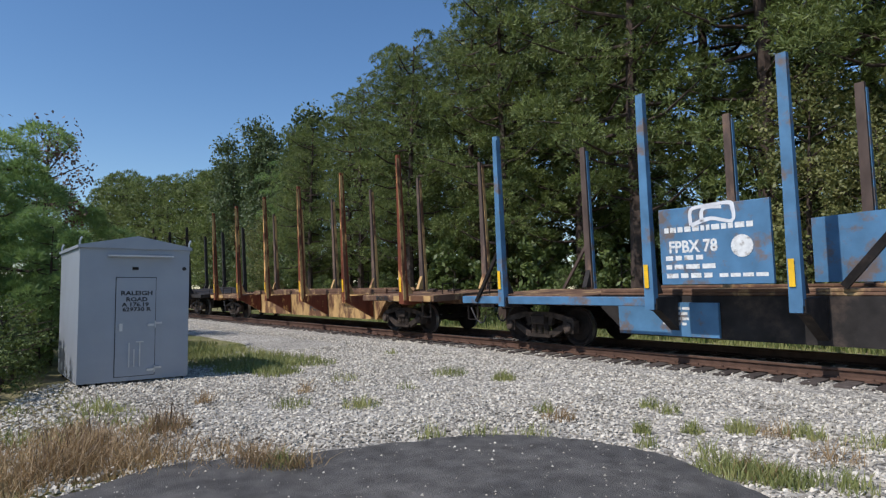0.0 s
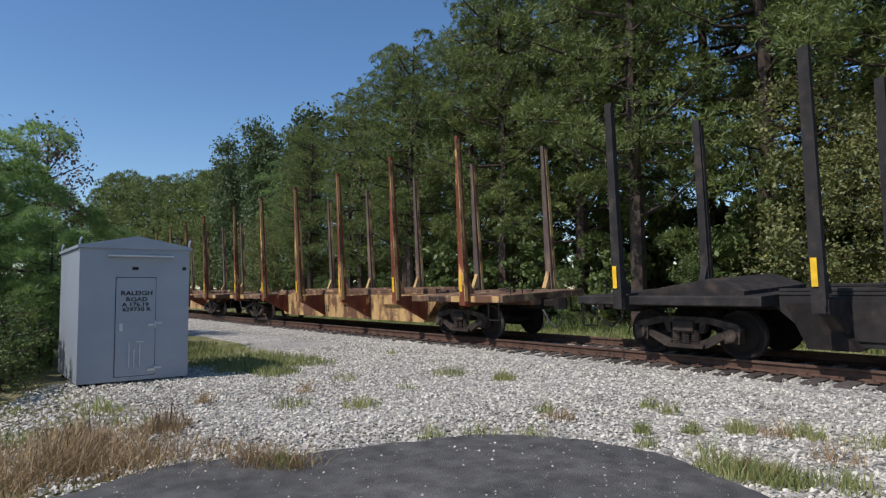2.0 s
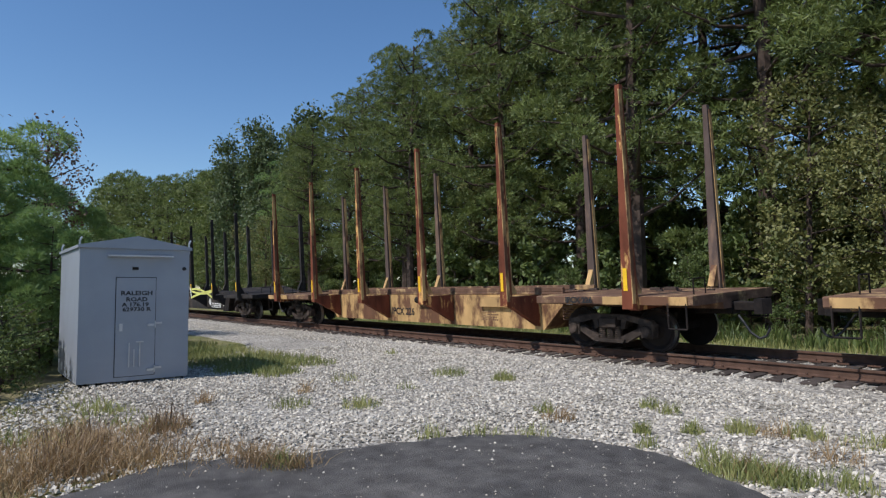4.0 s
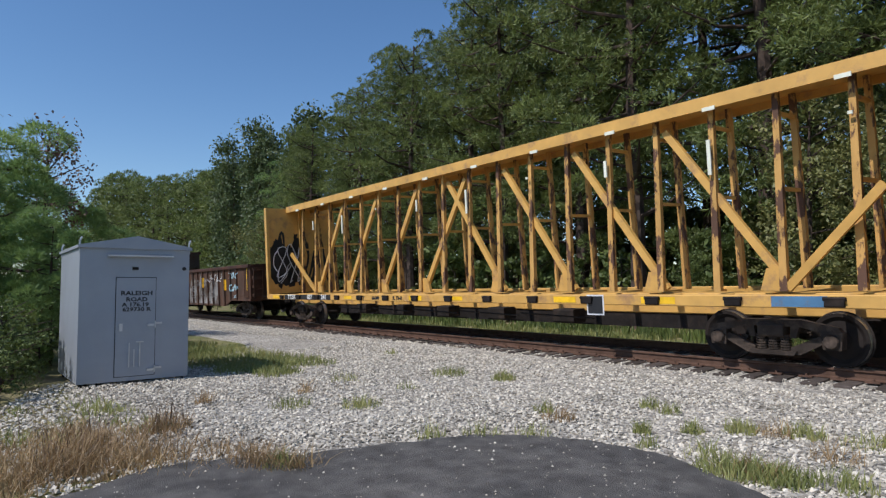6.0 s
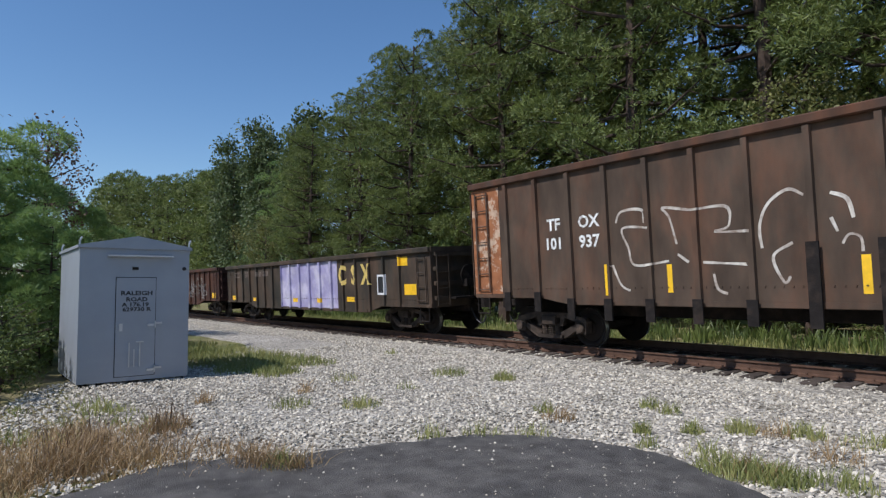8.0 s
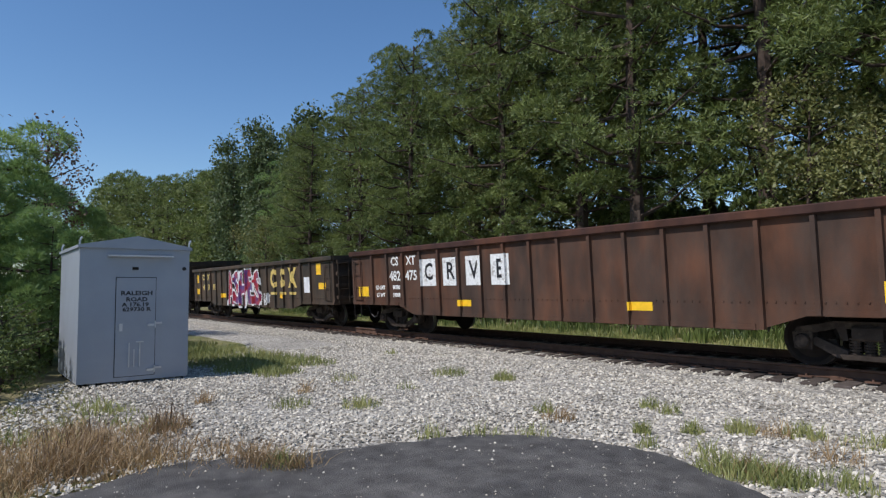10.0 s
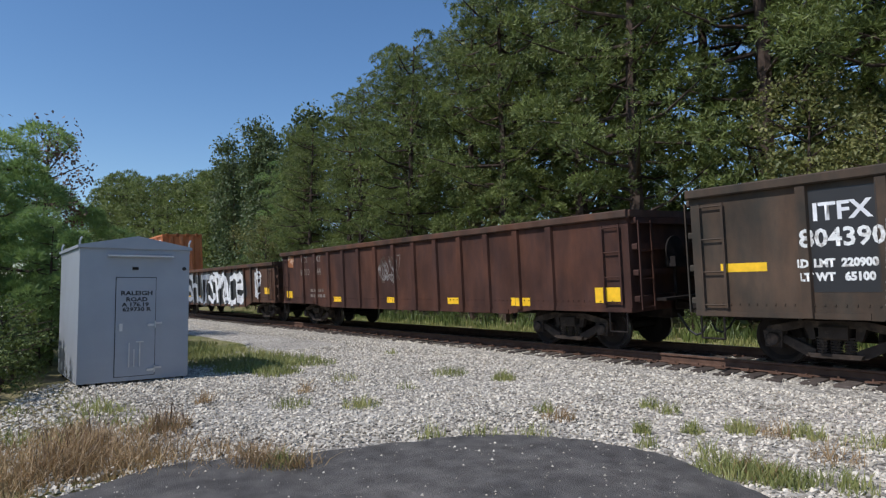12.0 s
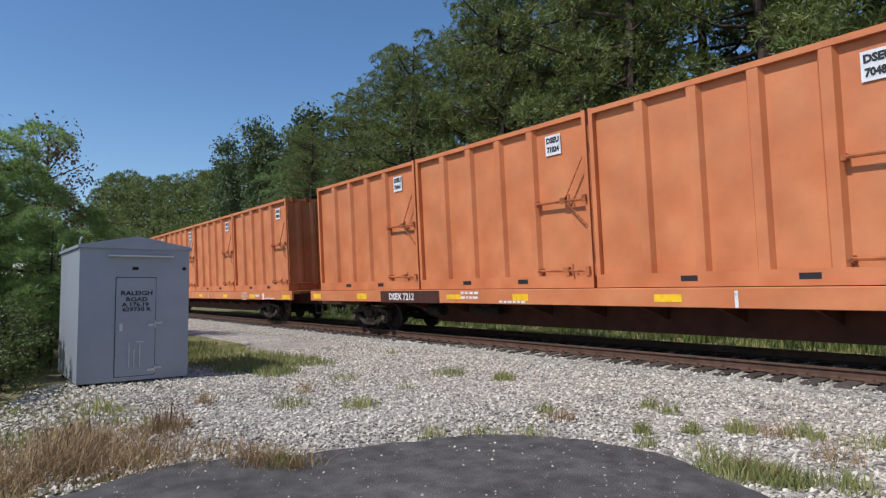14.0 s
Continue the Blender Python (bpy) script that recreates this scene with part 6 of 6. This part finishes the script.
    for i, ch in enumerate(("482", "475")):
        stencil(g, ch, -5.6 + i * 0.82, y, 1.68, 0.38, "white", 1.0, r)
    stencil(g, "LD LMT", -6.4, y, 1.36, 0.15, "white", 1.0, r)
    stencil(g, "LT WT", -6.4, y, 1.14, 0.15, "white", 1.0, r)
    stencil(g, "98700", -5.55, y, 1.36, 0.15, "white", 1.0, r)
    stencil(g, "74300", -5.55, y, 1.14, 0.15, "white", 1.0, r)
    rng = random.Random(5)
    for i in range(4):
        x = -3.95 + i * 0.93
        part("painted_square", drape(rect(-0.31, 0.31, -0.36, 0.36), x, y, 1.75, r), "white", g, "pale painted square with a dark device")
        part("square_device", drape(letters("CRVE"[i], 0.62, 0.9, 0.012), x, y, 1.75, r, lift=0.009), "black", g)
    tabs(g, y, [(-7.4, 1.25, 0.6, 0.3), (2.6, 0.95, 0.5, 0.16), (6.8, 1.2, 0.6, 0.3), (-2.5, 0.95, 0.5, 0.16)], r)
    # CSXT 483089 with a red and violet mural
    g, r, h, y = gondola(-103.26, -87.55, 2.40, 0.80, 0.62, "gond_black", "dark open gondola car with a red and violet mural", 0.80, 1.2, 0.10)
    for txt, x, z in (("CS", -6.2, 2.0), ("XT", -5.4, 2.0), ("48", -6.2, 1.5), ("30", -5.4, 1.5), ("89", -4.6, 1.5)):
        stencil(g, txt, x, y, z, 0.40, "letter_yellow", 1.0, r)
    mural(g, "ASHES", -2.65, 1.45, 0.72, 2.18, y, r, "red_spray", "white_spray", 0.14, 3, "red and violet mural letters with white outlines")
    for i, x in enumerate((2.75, 3.65, 4.55)):
        part("faded_emblem", drape(letters("CSX"[i], 1.0, 0.9, 0.04), x, y, 1.75, r), "letter_yellow", g, "faded yellow block emblem")
    for x in (2.75, 3.65, 4.55):
        part("emblem_bar", drape(rect(-0.3, 0.3, -0.05, 0.05), x, y, 1.2, r), "letter_yellow", g)
    part("white_patch", drape(rect(-0.3, 0.3, -0.28, 0.28), 5.85, y, 1.5, r), "white_spray", g)
    part("spray_scrawl", drape(strokes(scribble(31, 1.65, 2.3, 0.7, 1.2, 2), 0.04), 0, y, 0, r), "white_spray", g)
    tabs(g, y, [(-7.2, 1.3, 0.45, 0.28), (-7.2, 1.95, 0.25, 0.4), (-3.2, 1.1, 0.5, 0.2), (6.75, 2.05, 0.35, 0.4), (7.0, 1.45, 0.55, 0.22), (3.55, 1.1, 0.4, 0.2)], r)
    # ITFX 804390
    g, r, h, y = gondola(-120.66, -104.55, 2.88, 0.80, 0.80, "gond_black", "dark high gondola car with pink and green murals", 1.028, 1.8, 0.17)
    part("number_field", drape(rect(-6.18, -5.28, 1.2, 2.7), 0, y, 0, r, lift=0.003), "black_spray", g)
    stencil(g, "ITFX", -5.75, y, 2.36, 0.36, "white_spray", 1.05, r)
    stencil(g, "804390", -5.75, y, 1.98, 0.37, "white", 1.0, r)
    stencil(g, "LD LMT  220900", -5.85, y, 1.62, 0.16, "white", 0.95, r)
    stencil(g, "LT WT   65100", -5.85, y, 1.42, 0.16, "white", 0.95, r)
    part("spray_field", drape(plate([(-1.5, 0.9), (3.9, 0.85), (2.6, 1.9), (1.2, 2.75), (0.2, 2.6), (-0.5, 1.8)]), 0, y, 0, r, lift=0.003), "pink_spray", g)
    mural(g, "ISNB", -5.15, -1.45, 0.92, 2.15, y, r, "pink_spray", "white_spray", 0.07, 5, "pink and orange mural letters")
    mural(g, "ASHOL", -1.0, 3.3, 0.86, 2.45, y, r, "green_spray", "black_spray", 0.10, 6, "green mural letters with dark outlines")
    part("spray_scrawl", drape(strokes(scribble(33, 3.3, 4.0, 1.3, 1.9, 1, 9), 0.05), 0, y, 0, r), "white_spray", g)
    part("spray_scrawl", drape(strokes([[(5.3, 2.0), (5.3, 2.25), (5.5, 2.25), (5.5, 2.0), (5.3, 2.0)], [(5.65, 2.0), (5.65, 2.25), (5.8, 2.2), (5.65, 2.1), (5.85, 2.0)], [(6.1, 2.25), (5.95, 2.25), (5.95, 2.0), (6.1, 2.0)], [(6.2, 2.0), (6.3, 2.28), (6.4, 2.0)],
                                       [(5.4, 1.45), (5.4, 1.75), (5.95, 1.75), (5.95, 1.45), (5.4, 1.45)]], 0.04), 0, y, 0, r), "letter_yellow", g)
    tabs(g, y, [(-7.2, 1.6, 0.75, 0.14), (4.65, 1.6, 0.5, 0.13), (7.0, 1.6, 0.6, 0.14)], r)
    # CSXT 481044
    g, r, h, y = gondola(-137.8, -121.9, 2.70, 0.82, 0.72, "gond_red", "dark rust-red gondola car with many posts", 1.01, 1.81, 0.19, "gond_brown")
    for txt, x, z in (("CS", -5.95, 2.4), ("XT", -4.9, 2.4), ("4810", -5.95, 1.95), ("44", -4.9, 1.95)):
        stencil(g, txt, x, y, z, 0.32, "ghost", 1.0, r)
    part("spray_scrawl", drape(strokes(scribble(41, -0.9, 0.2, 1.5, 2.3, 2, 10), 0.035), 0, y, 0, r), "patch_grey", g)
    part("rust_patch", drape(plate([(-7.5, 2.2), (-7.0, 2.15), (-6.9, 2.6), (-7.4, 2.65)]), 0, y, 0, r), "rusty_end", g)
    tabs(g, y, [(-7.4, 1.15, 0.5, 0.26), (-3.6, 1.0, 0.5, 0.16), (-0.3, 1.0, 0.5, 0.16), (2.6, 1.0, 0.5, 0.16), (5.0, 1.0, 0.6, 0.18), (7.4, 1.15, 0.6, 0.3)], r)
    dashes(g, -5.6, y, 1.25, 5, 0.2, 0.1, "ghost", r, 9, 2)
    # CSXT 482333 with a white mural
    g, r, h, y = gondola(-154.86, -138.6, 2.40, 0.82, 0.60, "gond_brown", "brown open gondola car with a white and silver mural", 0.83, 1.36, 0.09)
    for txt, x, z in (("CS", -6.3, 2.1), ("XT", -5.5, 2.1), ("48", -6.3, 1.68), ("23", -5.5, 1.68), ("33", -4.7, 1.68)):
        stencil(g, txt, x, y, z, 0.38, "white", 1.0, r)
    dashes(g, -6.5, y, 1.3, 5, 0.2, 0.09, "ghost", r, 11, 2)
    part("spray_field", drape(plate([(-3.6, 1.0), (-2.7, 0.66), (4.6, 0.64), (5.1, 1.2), (4.8, 2.2), (0.0, 2.1), (-3.4, 2.2)]), 0, y, 0, r, lift=0.002), "black_spray", g)
    mural(g, "ShUT", -3.9, -0.15, 0.7, 2.2, y, r, "chrome_paint", "black_spray", 0.07, 8, "silver mural letters")
    mural(g, "SPaCe", -0.1, 4.7, 0.68, 2.18, y, r, "white_spray", "black_spray", 0.07, 9, "white mural letters with dark shadows")
    part("spray_scrawl", drape(strokes(scribble(51, 6.0, 6.7, 0.9, 2.2, 1, 10), 0.08), 0, y, 0, r), "white_spray", g)
    part("spray_scrawl", drape(strokes(scribble(52, -7.6, -6.9, 1.9, 2.2, 2, 5), 0.03), 0, y, 0, r), "white_spray", g)
    part("spray_scrawl", drape(strokes(scribble(53, -7.8, -7.0, 0.92, 1.1, 3, 5), 0.03), 0, y, 0, r), "white_spray", g)
    tabs(g, y, [(-7.5, 1.32, 0.5, 0.26), (-3.6, 1.0, 0.5, 0.16), (-1.9, 1.0, 0.5, 0.16), (2.1, 1.0, 0.3, 0.14), (4.3, 0.95, 0.4, 0.15), (7.3, 1.3, 0.5, 0.26)], r)


# ---- container flats
def container(number):
    """A tall ribbed waste container: corner posts, plain ribs, door end with bars and chains."""
    L, W, H = 6.06, 2.44, 3.64
    h = L / 2
    c = thing("waste_container", "tall orange ribbed steel waste container on a flatcar", "container", "containers on the flatcars")
    y = W / 2
    bm = bmesh.new()
    block(bm, -h + 0.06, h - 0.09, -y + 0.11, y - 0.11, 0.02, H - 0.06)
    part("shell", bm, "orange", c)
    bm = bmesh.new()
    for s in (-1, 1):
        for e in (-1, 1):
            x0, x1 = sorted((e * h, e * (h - 0.1)))
            y0, y1 = sorted((s * y, s * (y - 0.1)))
            block(bm, x0, x1, y0, y1, 0.0, H + 0.02)
        y0, y1 = sorted((s * y, s * (y - 0.08)))
        block(bm, -h + 0.1, h - 0.1, y0, y1, 0.0, 0.26)
        block(bm, -h + 0.1, h - 0.1, y0, y1, H - 0.1, H)
    for e in (-1, 1):
        x0, x1 = sorted((e * h, e * (h - 0.08)))
        block(bm, x0, x1, -y + 0.1, y - 0.1, 0.0, 0.2)
        block(bm, x0, x1, -y + 0.1, y - 0.1, H - 0.1, H)
    part("frame", bm, "orange", c, "orange box-section frame")
    for i in range(4):
        x = -h + 1.18 + i * 1.085
        for s in (-1, 1):
            bm = bmesh.new()
            y0, y1 = sorted((s * (y - 0.11), s * (y - 0.01)))
            pts = [(x - 0.15, y0), (x + 0.15, y0), (x + 0.09, y1), (x - 0.09, y1)] if s > 0 else [(x - 0.09, y0), (x + 0.09, y0), (x + 0.15, y1), (x - 0.15, y1)]
            prism(bm, pts, 0.26, H - 0.1, "z")
            part("rib", bm, "orange", c)
    for e in (-1, 1):
        for k in range(3):
            yy = -0.62 + k * 0.62
            bm = bmesh.new()
            prism(bm, [(e * (h - 0.095), yy - 0.16), (e * h, yy - 0.06), (e * h, yy + 0.06), (e * (h - 0.095), yy + 0.16)], 0.2, H - 0.1, "z")
            part("end_rib", bm, "orange", c)
    for x in (-1.0, 1.0):
        bm = bmesh.new()
        block(bm, x - 0.16, x + 0.16, -y - 0.003, -y + 0.05, 0.1, 0.2)
        part("fork_pocket", bm, "black", c, "dark fork pocket")
    # latch bars and chains by the door end
    for z in (0.38, 1.86):
        bm = bmesh.new()
        rod(bm, (h - 1.45, -y - 0.03, z), (h - 0.05, -y - 0.03, z - 0.03), 0.03, 6)
        block(bm, h - 1.5, h - 1.42, -y - 0.05, -y + 0.1, z - 0.05, z + 0.05)
        block(bm, h - 0.75, h - 0.6, -y - 0.06, -y + 0.02, z - 0.06, z + 0.06)
        block(bm, h - 0.16, h - 0.06, -y - 0.06, -y + 0.0, z - 0.08, z + 0.06)
        rod(bm, (h - 0.5, -y - 0.04, z - 0.14), (h - 0.5, -y - 0.04, z + 0.12), 0.018, 5)
        part("latch_bar", bm, "orange_rust", c, "rusty latch bar")
    for a, b in (((h - 0.1, 2.7), (h - 0.6, 1.9)), ((h - 0.6, 1.82), (h - 0.08, 1.3))):
        bm = bmesh.new()
        for k in range(12):
            p = (a[0] + (b[0] - a[0]) * k / 12, -y - 0.035, a[1] + (b[1] - a[1]) * k / 12)
            q = (a[0] + (b[0] - a[0]) * (k + 0.8) / 12, -y - 0.035, a[1] + (b[1] - a[1]) * (k + 0.8) / 12)
            rod(bm, p, q, 0.022 if k % 2 else 0.014, 5)
        part("chain", bm, "orange_rust", c, "rusty chain")
    bm = bmesh.new()
    rod(bm, (h + 0.03, -y + 0.06, 0.25), (h + 0.03, -y + 0.06, H - 0.3), 0.024, 6)
    for yy in (-0.9, -0.3, 0.3, 0.9):
        block(bm, h - 0.02, h + 0.06, yy - 0.08, yy + 0.08, H - 0.14, H + 0.05)
    for k in range(3):
        rod(bm, (h + 0.02, -0.8 + k * 0.8, 0.02), (h + 0.14, -0.8 + k * 0.8, 0.3), 0.02, 5)
    rod(bm, (h + 0.12, -1.0, 0.27), (h + 0.12, 1.0, 0.27), 0.025, 6)
    part("door_bar", bm, "orange_rust", c, "rusty door bars and hooks")
    for x, yy, turn in ((h - 0.98, -y + 0.095, 0),):
        pn = part("number_plate", drape(rect(-0.22, 0.22, -0.22, 0.22), x, yy, H - 0.52, lift=0.012), "white_spray", c, "white painted number panel")
        stencil(pn, "DSEU", x, yy - 0.013, H - 0.42, 0.16, "black", 0.95)
        stencil(pn, number, x, yy - 0.013, H - 0.62, 0.16, "black", 0.85)
    return c


def container_flats():
    for rear, front, mark, nums in ((-181.55, -155.95, "DSEX 7212", ("71041", "71024", "70486", "70660")), (-208.75, -183.1, "DSEX 7208", ("70511", "70832", "70398", "70714"))):
        L = front - rear
        h = L / 2
        half = h - 3.3
        c = car("container_flatcar", "long orange flatcar carrying four tall containers", "flatcar", rear, front, half)
        for s in (-1, 1):
            bm = bmesh.new()
            y0, y1 = sorted((s * 1.5, s * 1.42))
            block(bm, -h, h, y0, y1, 0.94, 1.28, 0.01)
            part("side_sill", bm, "orange", c, "orange side sill with markings")
        bm = bmesh.new()
        block(bm, -h + 0.05, h - 0.05, -1.415, 1.415, 1.16, 1.27)
        part("deck", bm, "orange_rust", c)
        bm = bmesh.new()
        prism(bm, [(-h, 0.72), (-h + 4.9, 0.72), (-h + 6.2, 0.32), (h - 6.2, 0.32), (h - 4.9, 0.72), (h, 0.72), (h, 1.155), (-h, 1.155)], -0.36, 0.36)
        for i in range(12):
            x = -8.5 + i * 1.545
            prism(bm, [(-1.41, 1.155), (-1.41, 0.95), (-0.365, 0.6), (-0.365, 1.155)], x - 0.03, x + 0.03, "x")
            prism(bm, [(1.41, 1.155), (1.41, 0.95), (0.365, 0.6), (0.365, 1.155)], x - 0.03, x + 0.03, "x")
        part("centre_sill", bm, "maroon", c, "deep maroon fish-belly centre sill")
        bm = bmesh.new()
        rod(bm, (-h + 6.5, -1.0, 0.72), (-h + 7.1, -1.0, 0.72), 0.16, 12)
        rod(bm, (-h + 8.4, -0.9, 0.74), (-h + 9.3, -0.9, 0.74), 0.12, 12)
        part("air_reservoir", bm, "dark", c, "dark air tanks")
        for s in (-1, 1):
            bm = bmesh.new()
            xe = s * (h - 0.5)
            for e in (-0.22, 0.22):
                rod(bm, (xe + e, -1.45, 0.92), (xe + e, -1.45, 0.5), 0.016, 5)
            rod(bm, (xe - 0.22, -1.45, 0.5), (xe + 0.22, -1.45, 0.5), 0.018, 5)
            part("stirrup_step", bm, "dark", c)
            bm = bmesh.new()
            x0, x1 = sorted((s * (h + 0.02), s * (h + 1.0)))
            block(bm, x0, x1, -0.3, 0.3, 0.7, 1.05, 0.03)
            part("draft_gear", bm, "maroon", c, "long maroon end-of-car cushion gear")
        stencil(c, mark, -7.0, -1.5, 1.09, 0.26, "white", 1.05)
        part("number_field", drape(rect(-8.1, -5.2, 0.93, 1.26), 0, -1.5, 0, lift=0.002), "maroon", c)
        tabs(c, -1.5, [(-12.3, 1.1, 0.6, 0.18), (-9.2, 1.1, 0.6, 0.18), (-4.6, 1.1, 0.6, 0.12), (-2.2, 1.1, 0.5, 0.15), (1.5, 1.1, 0.55, 0.14), (5.3, 1.08, 0.55, 0.14), (8.75, 1.08, 0.62, 0.16), (h - 0.55, 1.06, 0.7, 0.16)])
        part("notice", drape(strokes([[(-0.3, -0.14), (0.3, -0.14), (0.3, 0.14), (-0.3, 0.14), (-0.3, -0.14)], [(0, -0.14), (0, 0.14)], [(-0.3, 0.0), (0.3, 0.0)]], 0.025, False), 7.85, -1.5, 1.08), "white", c, "white ruled notice")
        part("white_patch", drape(rect(-0.1, 0.1, -0.13, 0.13), 10.0, -1.5, 1.07), "white_spray", c)
        part("white_patch", drape(rect(-0.22, 0.22, -0.05, 0.05), 9.35, -1.5, 1.1), "white_spray", c)
        part("white_patch", drape(rect(-0.03, 0.03, -0.14, 0.14), 2.75, -1.5, 1.09), "white", c)
        dashes(c, -4.3, -1.5, 1.17, 4, 0.16, 0.06, "white", (), 3, 2)
        dashes(c, -2.9, -1.5, 0.97, 6, 0.16, 0.05, "white", (), 4)
        dashes(c, 10.2, -1.5, 0.98, 6, 0.12, 0.045, "white", (), 5)
        running_gear(c, half, L + 1.2)
        # the loads
        mid = (rear + front) / 2
        for i, n in enumerate(nums):
            box = container(n)
            local = Matrix.Translation((-0.30 + (i - 1.5) * 6.141, 0, 1.285))
            LOADS.append((box, (mid, half), local))


RUN = truck_meshes()


def build_train():
    log_cars()
    centre_beam()
    gondolas()
    container_flats()


build_ground()
build_pavement()
build_bungalow()
build_train()
build_wood()
build_plants()
build_track()


def motions():
    for ob, back in TRAIN:
        walk(ob, [(0.5 * i, car_pose(back[0], back[1], 0.5 * i)) for i in range(29)])
    for ob, car, local in LOADS:
        walk(ob, [(0.5 * i, car_pose(car[0], car[1], 0.5 * i) @ local) for i in range(29)])


motions()
